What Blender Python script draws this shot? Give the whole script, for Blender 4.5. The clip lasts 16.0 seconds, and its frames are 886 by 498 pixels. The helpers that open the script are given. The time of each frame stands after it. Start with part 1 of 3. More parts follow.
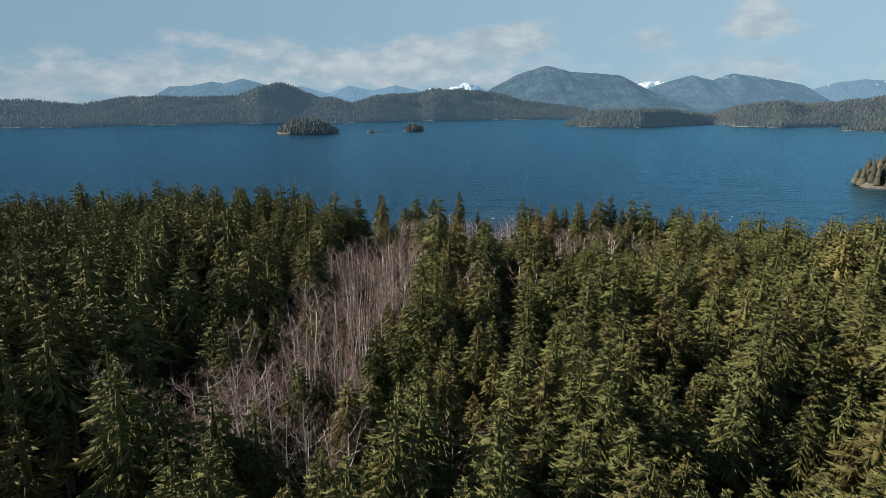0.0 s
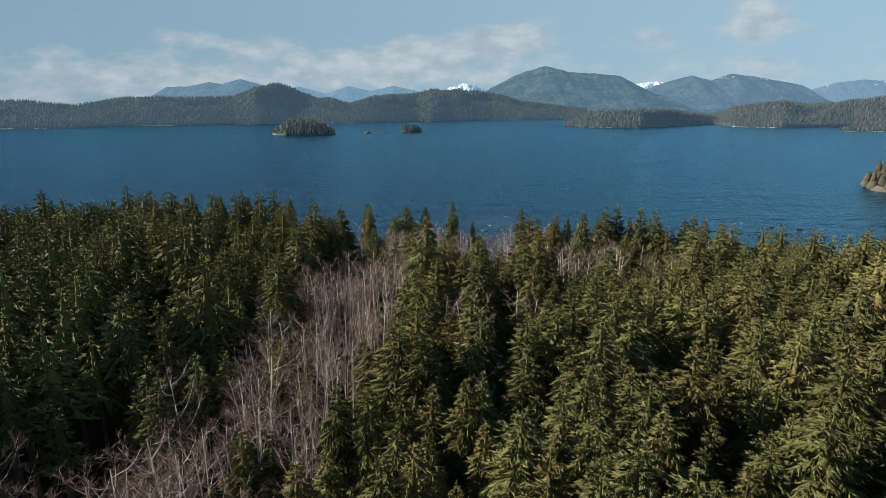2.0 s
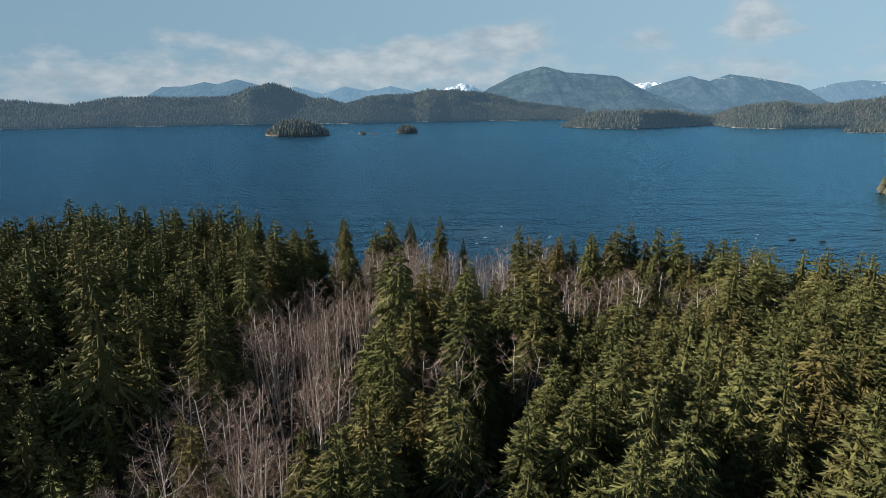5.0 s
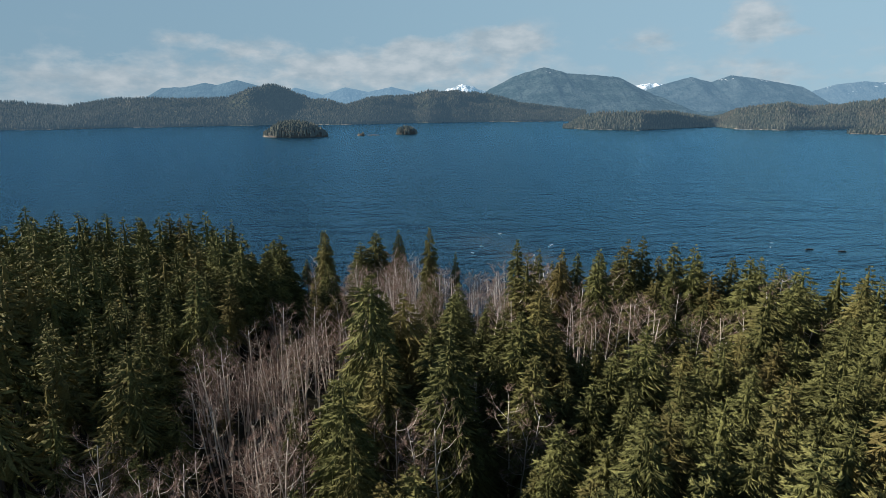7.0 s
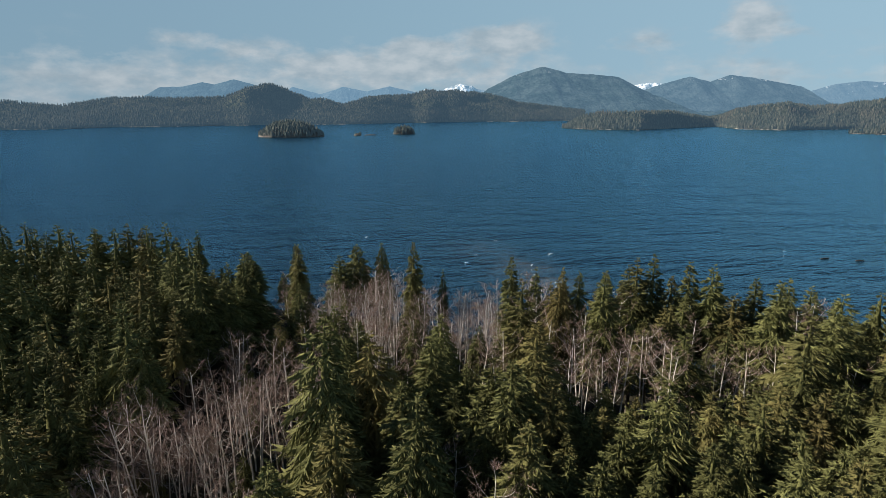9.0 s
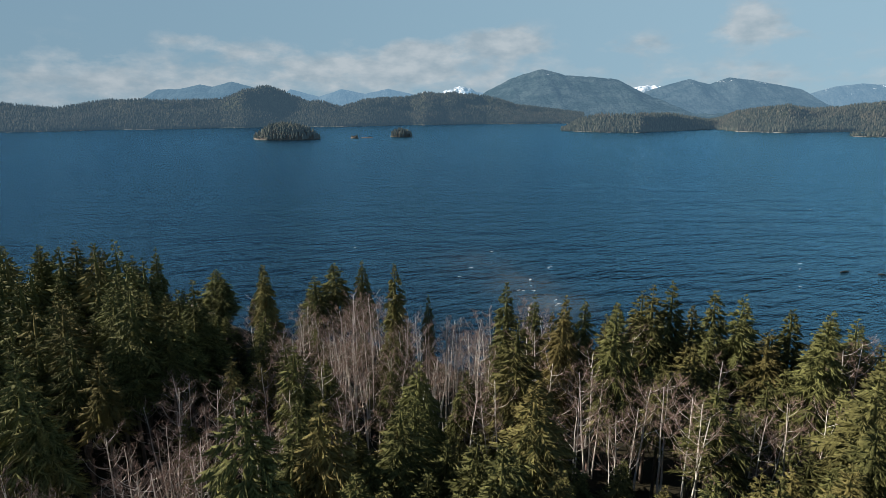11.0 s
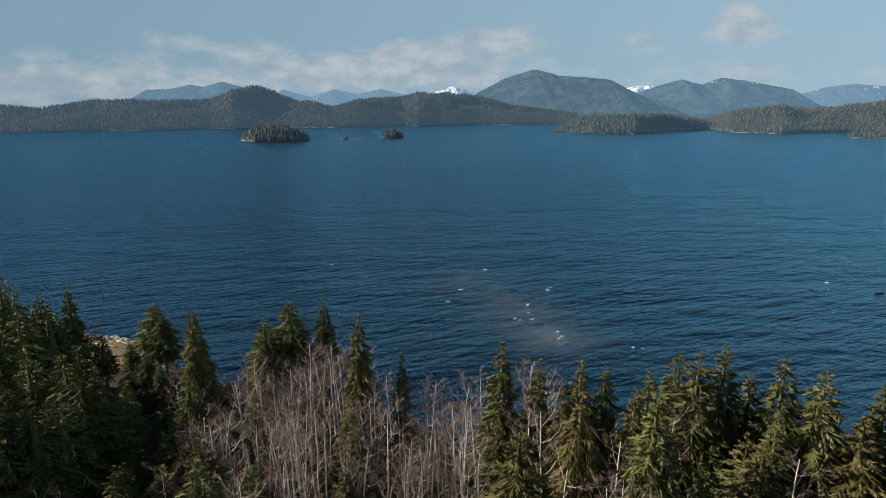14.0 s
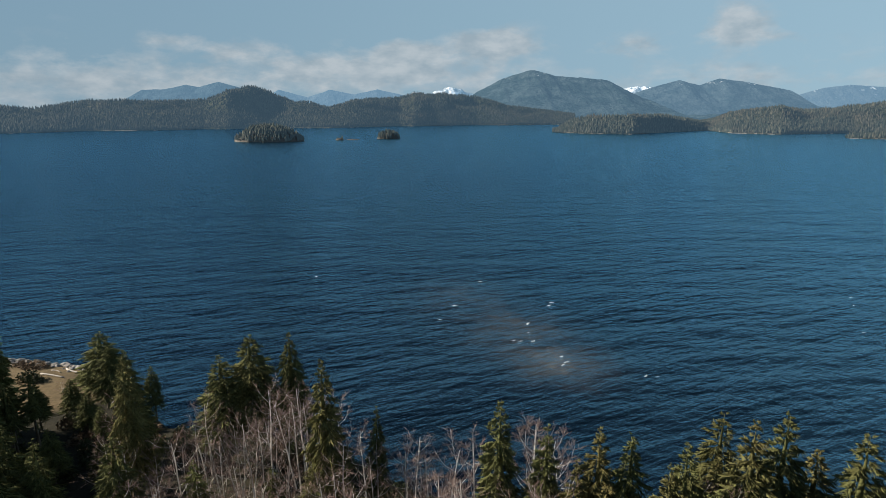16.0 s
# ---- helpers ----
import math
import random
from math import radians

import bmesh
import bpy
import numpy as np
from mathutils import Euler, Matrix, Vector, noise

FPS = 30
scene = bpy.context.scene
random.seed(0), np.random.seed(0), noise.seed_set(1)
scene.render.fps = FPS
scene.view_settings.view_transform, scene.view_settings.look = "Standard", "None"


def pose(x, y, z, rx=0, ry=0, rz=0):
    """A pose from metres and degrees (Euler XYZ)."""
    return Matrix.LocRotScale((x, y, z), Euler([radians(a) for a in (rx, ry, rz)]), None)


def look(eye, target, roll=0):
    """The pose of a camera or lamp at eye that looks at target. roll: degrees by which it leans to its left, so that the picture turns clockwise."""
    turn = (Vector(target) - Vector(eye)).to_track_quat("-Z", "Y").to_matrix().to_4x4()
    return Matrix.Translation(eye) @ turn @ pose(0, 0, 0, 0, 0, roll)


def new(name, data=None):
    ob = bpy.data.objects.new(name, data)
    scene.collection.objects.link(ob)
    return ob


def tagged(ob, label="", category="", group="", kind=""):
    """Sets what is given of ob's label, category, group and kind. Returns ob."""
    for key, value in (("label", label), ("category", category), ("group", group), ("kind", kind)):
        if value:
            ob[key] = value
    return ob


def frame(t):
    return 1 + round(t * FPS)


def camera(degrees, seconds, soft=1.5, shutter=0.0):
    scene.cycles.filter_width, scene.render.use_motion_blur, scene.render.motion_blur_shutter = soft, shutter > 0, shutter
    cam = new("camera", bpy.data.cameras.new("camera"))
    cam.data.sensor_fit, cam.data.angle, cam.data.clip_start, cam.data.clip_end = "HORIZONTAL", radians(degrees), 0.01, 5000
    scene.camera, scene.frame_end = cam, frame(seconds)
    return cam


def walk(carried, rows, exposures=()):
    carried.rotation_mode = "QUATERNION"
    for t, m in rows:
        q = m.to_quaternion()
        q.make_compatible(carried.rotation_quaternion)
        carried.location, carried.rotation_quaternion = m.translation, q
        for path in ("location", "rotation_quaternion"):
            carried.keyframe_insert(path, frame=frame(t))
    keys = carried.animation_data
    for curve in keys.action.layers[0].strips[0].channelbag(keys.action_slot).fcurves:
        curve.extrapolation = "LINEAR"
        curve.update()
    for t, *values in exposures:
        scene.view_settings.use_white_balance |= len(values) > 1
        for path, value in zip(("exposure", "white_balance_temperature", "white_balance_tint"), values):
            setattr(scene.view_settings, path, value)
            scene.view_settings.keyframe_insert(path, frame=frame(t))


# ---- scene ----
cam = camera(76.9, 16.0, soft=0.6)
METRES, EYE, TILT, LEAN, TURN = 125.0, 55.4, -14.2, 0.0, 0.0
ROWS = [
    (0.0, 0.0, 0.0, 0.0, -0.0, 0.0, 0.0),
    (0.5, 0.0045, 0.0281, 0.0079, 0.0, 0.02, 0.0),
    (1.0, 0.0086, 0.0566, 0.0161, -0.04, 0.02, 0.01),
    (1.5, 0.0129, 0.086, 0.024, -0.11, 0.04, 0.03),
    (2.0, 0.0173, 0.1157, 0.0324, -0.12, 0.04, 0.06),
    (2.5, 0.0217, 0.1459, 0.0411, -0.14, 0.05, 0.09),
    (3.0, 0.0258, 0.1763, 0.0497, -0.17, 0.03, 0.08),
    (3.5, 0.0301, 0.2068, 0.0581, -0.24, 0.04, 0.1),
    (4.0, 0.0342, 0.2368, 0.0663, -0.31, 0.04, 0.12),
    (6.5, 0.0581, 0.3847, 0.1034, -0.37, 0.16, 0.04),
    (7.0, 0.0643, 0.4139, 0.1104, -0.27, 0.17, 0.02),
    (7.5, 0.0702, 0.443, 0.1176, -0.28, 0.17, 0.01),
    (8.0, 0.0763, 0.4717, 0.1249, -0.28, 0.19, 0.01),
    (8.5, 0.0819, 0.5004, 0.1325, -0.33, 0.15, -0.0),
    (9.0, 0.0876, 0.5293, 0.1405, -0.38, 0.13, 0.03),
    (11.5, 0.113, 0.68, 0.1794, -0.51, 0.39, 0.05),
    (12.0, 0.1167, 0.7113, 0.1885, -0.55, 0.38, 0.08),
    (12.5, 0.1203, 0.7425, 0.1975, -0.65, 0.37, 0.11),
    (13.0, 0.1232, 0.7735, 0.2063, -0.84, 0.4, 0.13),
    (13.5, 0.1264, 0.8045, 0.2151, -0.99, 0.38, 0.19),
    (14.0, 0.1298, 0.835, 0.2232, -1.15, 0.39, 0.21),
    (14.5, 0.133, 0.8651, 0.2308, -1.3, 0.42, 0.21),
    (15.0, 0.1369, 0.8958, 0.2381, -1.39, 0.43, 0.22),
    (15.5, 0.1406, 0.9256, 0.246, -1.42, 0.43, 0.18),
    (16.0, 0.1449, 0.956, 0.2529, -1.42, 0.44, 0.23),
]
walk(cam, [(t, pose(0, 0, EYE, TILT, LEAN, TURN) @ pose(METRES * x, METRES * y, METRES * z, 90 + pitch, roll, yaw)) for t, x, y, z, yaw, pitch, roll in ROWS],
     [(0.0, 0.95), (4.0, 0.93), (8.0, 0.87), (12.0, 0.80), (16.0, 0.80)])

# ---- world, sun, exposure ----
SUN_EL, SUN_AZ = 30.0, -82.0   # degrees; azimuth from +y towards +x


def way(az, el):
    a, e = radians(az), radians(el)
    return Vector((math.sin(a) * math.cos(e), math.cos(a) * math.cos(e), math.sin(e)))


sun = new("sun", bpy.data.lights.new("sun", "SUN"))
sun.data.energy, sun.data.angle, sun.data.color = 5.0, radians(0.53), (1.0, 0.9, 0.76)
sun.matrix_world = look(Vector((0, 0, 400)) + way(SUN_AZ, SUN_EL) * 300, (0, 0, 400))


class Nodes:
    """Short hand for node trees."""

    def __init__(self, tree):
        self.t = tree
        self.t.nodes.clear()

    def add(self, kind):
        return self.t.nodes.new(kind)

    def link(self, a, b):
        self.t.links.new(a, b)

    def put(self, socket, v):
        if hasattr(v, "is_output"):
            self.link(v, socket)
        else:
            socket.default_value = v

    def math(self, op, a, b=0.0, clamp=False):
        n = self.add("ShaderNodeMath")
        n.operation, n.use_clamp = op, clamp
        self.put(n.inputs[0], a)
        self.put(n.inputs[1], b)
        return n.outputs[0]

    def mix(self, f, a, b, blend="MIX"):
        n = self.add("ShaderNodeMix")
        n.data_type, n.blend_type = "RGBA", blend
        self.put(n.inputs[0], f)
        self.put(n.inputs[6], a)
        self.put(n.inputs[7], b)
        return n.outputs[2]

    def noise(self, vec, scale, detail=4.0, rough=0.55):
        n = self.add("ShaderNodeTexNoise")
        n.inputs["Scale"].default_value = scale
        n.inputs["Detail"].default_value = detail
        n.inputs["Roughness"].default_value = rough
        if vec is not None:
            self.link(vec, n.inputs["Vector"])
        return n.outputs["Fac"]

    def ramp(self, f, a, b):
        n = self.add("ShaderNodeMapRange")
        n.clamp = True
        n.inputs[1].default_value, n.inputs[2].default_value = a, b
        self.link(f, n.inputs[0])
        return n.outputs[0]

    def tone(self):
        n = self.add("ShaderNodeAttribute")
        n.attribute_name = "tree"
        return n.outputs["Fac"]

    def mapping(self, vec, scale, rot=(0, 0, 0)):
        n = self.add("ShaderNodeMapping")
        n.inputs["Scale"].default_value = scale
        n.inputs["Rotation"].default_value = [radians(a) for a in rot]
        self.link(vec, n.inputs["Vector"])
        return n.outputs[0]


def make_world():
    w = bpy.data.worlds.new("sky")
    scene.world = w
    w.use_nodes = True
    n = Nodes(w.node_tree)
    sky = n.add("ShaderNodeTexSky")
    sky.sky_type, sky.sun_disc = "NISHITA", False
    sky.sun_elevation, sky.sun_rotation = radians(SUN_EL), radians(SUN_AZ)
    sky.air_density, sky.dust_density, sky.ozone_density = 1.0, 0.05, 2.0
    scaled = n.add("ShaderNodeVectorMath")
    scaled.operation = "SCALE"
    n.link(sky.outputs[0], scaled.inputs[0])
    scaled.inputs["Scale"].default_value = SKY_STRENGTH
    co = n.add("ShaderNodeTexCoord").outputs["Generated"]
    xyz = n.add("ShaderNodeSeparateXYZ")
    n.link(co, xyz.inputs[0])
    az = n.math("ARCTAN2", xyz.outputs[0], xyz.outputs[1])
    el = n.math("ARCSINE", xyz.outputs[2])
    wide = n.mapping(co, (1.0, 1.0, 2.2))
    puff = n.noise(wide, 16.0, 9.0, 0.62)
    fine = n.noise(wide, 22.0, 6.0, 0.55)
    # drifting cumulus banks: azimuth, elevation, half width, half height (degrees), weight
    total = None
    for a, e, sa, se, k in CLOUDS:
        u = n.math("DIVIDE", n.math("SUBTRACT", az, radians(a)), radians(sa))
        v = n.math("DIVIDE", n.math("SUBTRACT", el, radians(e)), radians(se))
        r = n.math("ADD", n.math("MULTIPLY", u, u), n.math("MULTIPLY", v, v))
        g = n.math("MULTIPLY", n.math("EXPONENT", n.math("MULTIPLY", r, -1.0)), k)
        total = g if total is None else n.math("ADD", total, g)
    # thin broken cloud low over the land, all round
    band = n.ramp(el, radians(58.0), radians(26.0))
    low = n.math("DIVIDE", el, radians(5.5))
    veil = n.math("EXPONENT", n.math("MULTIPLY", n.math("MULTIPLY", low, low), -1.0))
    total = n.math("ADD", total, n.math("MULTIPLY", veil, 0.34))
    hazy = n.mix(n.math("MULTIPLY", band, 0.95), scaled.outputs[0], n.mix(n.ramp(el, radians(11.0), radians(30.0)), n.mix(n.ramp(xyz.outputs[0], -0.75, 0.75), HAZE_SUNWARD, HAZE), n.mix(n.ramp(xyz.outputs[0], -0.75, 0.75), HIGH_SUNWARD, HIGH)))
    body = n.ramp(n.math("ADD", n.math("MULTIPLY", total, 0.55), n.math("SUBTRACT", puff, 0.5)), 0.10, 0.40)
    body = n.math("MULTIPLY", body, n.ramp(total, 0.02, 0.35))
    tone = n.mix(n.ramp(fine, 0.35, 0.65), CLOUD_DARK, CLOUD_LIGHT)
    col = n.mix(n.math("MULTIPLY", body, 0.72), hazy, tone)
    bg = n.add("ShaderNodeBackground")
    n.link(col, bg.inputs[0])
    out = n.add("ShaderNodeOutputWorld")
    n.link(bg.outputs[0], out.inputs[0])


HAZE, HAZE_SUNWARD = (0.188, 0.287, 0.356, 1), (0.110, 0.180, 0.238, 1)
HIGH, HIGH_SUNWARD = (0.090, 0.152, 0.190, 1), (0.012, 0.031, 0.064, 1)
SKY_STRENGTH = 0.05
CLOUD_DARK, CLOUD_LIGHT = (0.195, 0.235, 0.265, 1), (0.31, 0.33, 0.345, 1)
CLOUDS = [
    (6.5, 6.4, 3.6, 1.3, 1.3), (-2.5, 5.2, 3.8, 1.5, 1.0), (-10.5, 3.7, 5.5, 1.4, 0.65),
    (-23.0, 6.1, 2.6, 0.7, 0.55), (27.5, 7.4, 2.2, 1.6, 1.1), (19.0, 6.0, 2.6, 0.9, 0.6), (31.0, 6.2, 2.2, 0.8, 0.6), (-17.0, 5.2, 4.0, 1.0, 0.5),
    (-28.0, 2.6, 10.0, 1.8, 0.42), (2.0, 3.4, 7.0, 1.3, 0.4), (28.0, 3.0, 6.0, 1.2, 0.25),
]
make_world()

# ---- materials ----


def surface(name, build):
    m = bpy.data.materials.new(name)
    m.use_nodes = True
    n = Nodes(m.node_tree)
    p = n.add("ShaderNodeBsdfPrincipled")
    out = n.add("ShaderNodeOutputMaterial")
    n.link(p.outputs[0], out.inputs[0])
    build(n, p, out)
    return m


def where(n):
    return n.add("ShaderNodeNewGeometry").outputs["Position"]


def foliage(name, dark, light, warm, source):
    """Conifer needles: tone by tree, by bough and by fine noise; a little light passes through."""

    def build(n, p, out):
        pos = where(n)
        if source == "object":
            tree = n.add("ShaderNodeObjectInfo").outputs["Random"]
        else:
            tree = n.tone()
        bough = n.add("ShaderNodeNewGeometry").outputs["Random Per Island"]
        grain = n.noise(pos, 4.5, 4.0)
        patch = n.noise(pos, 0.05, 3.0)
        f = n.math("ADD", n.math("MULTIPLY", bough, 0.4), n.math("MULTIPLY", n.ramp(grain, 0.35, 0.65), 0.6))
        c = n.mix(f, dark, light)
        w = n.math("MULTIPLY", n.ramp(n.math("ADD", tree, n.math("SUBTRACT", patch, 0.5)), 0.6, 1.1), 0.6)
        c = n.mix(w, c, warm)
        value = n.add("ShaderNodeHueSaturation")
        n.link(c, value.inputs["Color"])
        n.link(n.math("ADD", n.math("MULTIPLY", n.math("FRACT", n.math("MULTIPLY", tree, 7.31)), 0.5), 0.75), value.inputs["Value"])
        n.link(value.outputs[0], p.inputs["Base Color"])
        p.inputs["Roughness"].default_value = 0.75
        p.inputs["Specular IOR Level"].default_value = 0.08
        thin = n.add("ShaderNodeBsdfTranslucent")
        n.link(value.outputs[0], thin.inputs["Color"])
        both = n.add("ShaderNodeMixShader")
        both.inputs[0].default_value = 0.03
        n.link(p.outputs[0], both.inputs[1])
        n.link(thin.outputs[0], both.inputs[2])
        n.link(both.outputs[0], out.inputs[0])

    return surface(name, build)


def mottled(name, a, b, scale, rough=0.85, bump=0.0, stretch=(1, 1, 1), objects=False):
    def build(n, p, out):
        pos = n.mapping(where(n), stretch)
        big = n.noise(pos, scale * 0.17, 4.0)
        small = n.noise(pos, scale, 5.0, 0.65)
        f = n.math("ADD", n.math("MULTIPLY", n.ramp(big, 0.3, 0.7), 0.5), n.math("MULTIPLY", n.ramp(small, 0.3, 0.7), 0.5))
        if objects:
            f = n.math("ADD", n.math("MULTIPLY", f, 0.6), n.math("MULTIPLY", n.add("ShaderNodeObjectInfo").outputs["Random"], 0.4))
        n.link(n.mix(f, a, b), p.inputs["Base Color"])
        p.inputs["Roughness"].default_value = rough
        p.inputs["Specular IOR Level"].default_value = 0.3
        if bump:
            bn = n.add("ShaderNodeBump")
            bn.inputs["Strength"].default_value = 0.7
            bn.inputs["Distance"].default_value = bump
            n.link(small, bn.inputs["Height"])
            n.link(bn.outputs[0], p.inputs["Normal"])

    return surface(name, build)


def water_surface():
    def build(n, p, out):
        pos = where(n)
        # short wind waves crossing at a slant, over a longer swell and gusts
        chop = n.noise(n.mapping(n.mapping(pos, (1, 1, 1), (0, 0, -26)), (0.30, 1.0, 1.0)), 0.30, 5.0, 0.60)
        swell = n.noise(n.mapping(n.mapping(pos, (1, 1, 1), (0, 0, -20)), (0.34, 1.0, 1.0)), 0.10, 3.0, 0.55)
        ripple = n.noise(n.mapping(n.mapping(pos, (1, 1, 1), (0, 0, 38)), (0.30, 1.0, 1.0)), 0.55, 3.0, 0.6)
        gust = n.noise(n.mapping(pos, (0.25, 1.0, 1.0), (0, 0, 8)), 0.006, 4.0, 0.6)
        group = n.noise(n.mapping(pos, (0.22, 1.0, 1.0), (0, 0, 12)), 0.035, 4.0, 0.6)
        h = n.math("ADD", n.math("MULTIPLY", chop, 2.9), n.math("MULTIPLY", swell, 3.4))
        h = n.math("ADD", h, n.math("MULTIPLY", group, 6.5))
        h = n.math("ADD", h, n.math("MULTIPLY", ripple, 0.5))
        bn = n.add("ShaderNodeBump")
        bn.inputs["Strength"].default_value = 1.0
        bn.inputs["Distance"].default_value = 0.62
        n.link(h, bn.inputs["Height"])
        n.link(bn.outputs[0], p.inputs["Normal"])
        # wave light and dark painted into the base colour: lighter crests, darker troughs
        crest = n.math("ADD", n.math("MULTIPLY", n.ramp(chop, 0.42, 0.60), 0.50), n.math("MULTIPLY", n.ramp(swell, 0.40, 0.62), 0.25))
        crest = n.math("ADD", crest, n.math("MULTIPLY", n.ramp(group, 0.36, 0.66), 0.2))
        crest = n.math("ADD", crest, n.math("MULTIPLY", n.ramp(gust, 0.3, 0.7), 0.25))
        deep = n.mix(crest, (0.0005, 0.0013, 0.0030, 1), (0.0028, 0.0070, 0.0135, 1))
        # silt stirred up in the shallows off the shore
        xyz = n.add("ShaderNodeSeparateXYZ")
        n.link(pos, xyz.inputs[0])
        silt = None
        for x, y, sx, sy, k in ((49, 243, 9.0, 9.0, 1.0), (42, 262, 12.0, 16.0, 0.6), (28, 292, 14.0, 18.0, 0.3)):
            u = n.math("DIVIDE", n.math("SUBTRACT", xyz.outputs[0], x), sx)
            v = n.math("DIVIDE", n.math("SUBTRACT", xyz.outputs[1], y), sy)
            g = n.math("MULTIPLY", n.math("EXPONENT", n.math("MULTIPLY", n.math("ADD", n.math("MULTIPLY", u, u), n.math("MULTIPLY", v, v)), -1.0)), k)
            silt = g if silt is None else n.math("ADD", silt, g)
        cloudy = n.noise(pos, 0.12, 4.0)
        silt = n.math("MULTIPLY", silt, n.ramp(cloudy, 0.25, 0.65))
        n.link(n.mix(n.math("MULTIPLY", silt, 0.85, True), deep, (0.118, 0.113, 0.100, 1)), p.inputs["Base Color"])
        p.inputs["Specular IOR Level"].default_value = 0.0
        # the rough sea's mirror: its gloss rises towards the horizon, but waves hide one another there
        gloss = n.add("ShaderNodeBsdfGlossy")
        gloss.inputs["Color"].default_value = (0.41, 0.77, 1.0, 1)
        gloss.inputs["Roughness"].default_value = 0.15
        n.link(bn.outputs[0], gloss.inputs["Normal"])
        rim = n.add("ShaderNodeFresnel")
        rim.inputs["IOR"].default_value = 1.333
        n.link(bn.outputs[0], rim.inputs["Normal"])
        sea = n.add("ShaderNodeMixShader")
        n.link(n.math("MINIMUM", n.math("MULTIPLY", rim.outputs[0], 1.95), 0.82), sea.inputs[0])
        n.link(p.outputs[0], sea.inputs[1])
        n.link(gloss.outputs[0], sea.inputs[2])
        n.link(sea.outputs[0], out.inputs[0])

    return surface("sea_water", build)


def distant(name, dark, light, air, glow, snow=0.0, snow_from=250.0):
    """Wooded slopes far off; a blue emission of their own stands in for the haze before them."""

    def build(n, p, out):
        pos = where(n)
        big = n.noise(pos, 0.008, 6.0, 0.62)
        small = n.noise(n.mapping(pos, (1, 1, 0.5)), 0.05, 5.0, 0.7)
        f = n.math("ADD", n.math("MULTIPLY", n.ramp(big, 0.44, 0.58), 0.6), n.math("MULTIPLY", n.ramp(small, 0.38, 0.62), 0.45))
        c = n.mix(f, dark, light)
        if snow:
            xyz = n.add("ShaderNodeSeparateXYZ")
            n.link(pos, xyz.inputs[0])
            high = n.math("DIVIDE", n.math("SUBTRACT", xyz.outputs[2], snow_from), 900.0)
            cover = n.math("ADD", n.noise(n.mapping(pos, (1, 1, 0.6)), 0.016, 8.0, 0.72), high)
            c = n.mix(n.math("MULTIPLY", n.ramp(cover, 0.60, 0.67), snow), c, (0.8, 0.82, 0.85, 1))
        n.link(c, p.inputs["Base Color"])
        relief = n.add("ShaderNodeBump")
        relief.inputs["Strength"].default_value = 1.0
        relief.inputs["Distance"].default_value = 42.0
        n.link(n.math("ADD", n.noise(pos, 0.012, 7.0, 0.6), n.math("MULTIPLY", n.noise(pos, 0.07, 4.0, 0.6), 0.2)), relief.inputs["Height"])
        n.link(relief.outputs[0], p.inputs["Normal"])
        p.inputs["Roughness"].default_value = 0.95
        p.inputs["Specular IOR Level"].default_value = 0.0
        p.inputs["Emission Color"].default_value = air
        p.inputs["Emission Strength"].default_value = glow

    return surface(name, build)


# haze colour, emitted by the far slopes and far trees themselves
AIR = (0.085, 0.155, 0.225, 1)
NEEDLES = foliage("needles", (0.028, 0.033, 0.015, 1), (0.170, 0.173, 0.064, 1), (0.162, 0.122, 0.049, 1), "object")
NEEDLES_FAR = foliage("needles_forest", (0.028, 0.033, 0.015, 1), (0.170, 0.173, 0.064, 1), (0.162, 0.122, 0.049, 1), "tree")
BARK = mottled("conifer_bark", (0.06, 0.045, 0.035, 1), (0.16, 0.13, 0.11, 1), 6.0, 0.9, 0.02, (1, 1, 0.3))
ALDER_BARK = mottled("alder_bark", (0.46, 0.42, 0.385, 1), (0.80, 0.75, 0.70, 1), 3.0, 0.8, 0.0, (1, 1, 0.6))
ALDER_TWIG = mottled("alder_twigs", (0.15, 0.102, 0.086, 1), (0.30, 0.215, 0.185, 1), 1.5, 0.85, 0.0, (1, 1, 1), True)


def open_ground():
    """Dark forest litter, giving way to dry grass on the open point."""

    def build(n, p, out):
        pos = where(n)
        big, small = n.noise(pos, 0.2, 4.0), n.noise(pos, 1.3, 5.0, 0.65)
        f = n.math("ADD", n.math("MULTIPLY", n.ramp(big, 0.3, 0.7), 0.5), n.math("MULTIPLY", n.ramp(small, 0.3, 0.7), 0.5))
        litter = n.mix(f, (0.014, 0.014, 0.008, 1), (0.040, 0.034, 0.020, 1))
        grass = n.mix(f, (0.065, 0.049, 0.026, 1), (0.195, 0.143, 0.076, 1))
        xyz = n.add("ShaderNodeSeparateXYZ")
        n.link(pos, xyz.inputs[0])
        u = n.math("DIVIDE", n.math("SUBTRACT", xyz.outputs[0], -69.0), 25.0)
        v = n.math("DIVIDE", n.math("SUBTRACT", xyz.outputs[1], 231.0), 15.0)
        r = n.math("ADD", n.math("MULTIPLY", u, u), n.math("MULTIPLY", v, v))
        r = n.math("ADD", r, n.math("MULTIPLY", n.math("SUBTRACT", n.noise(pos, 0.25, 5.0, 0.65), 0.5), 1.4))
        n.link(n.mix(n.ramp(r, 1.12, 0.86), litter, grass), p.inputs["Base Color"])
        p.inputs["Roughness"].default_value = 0.95
        p.inputs["Specular IOR Level"].default_value = 0.2
        bn = n.add("ShaderNodeBump")
        bn.inputs["Distance"].default_value = 0.2
        n.link(small, bn.inputs["Height"])
        n.link(bn.outputs[0], p.inputs["Normal"])

    return surface("open_ground", build)


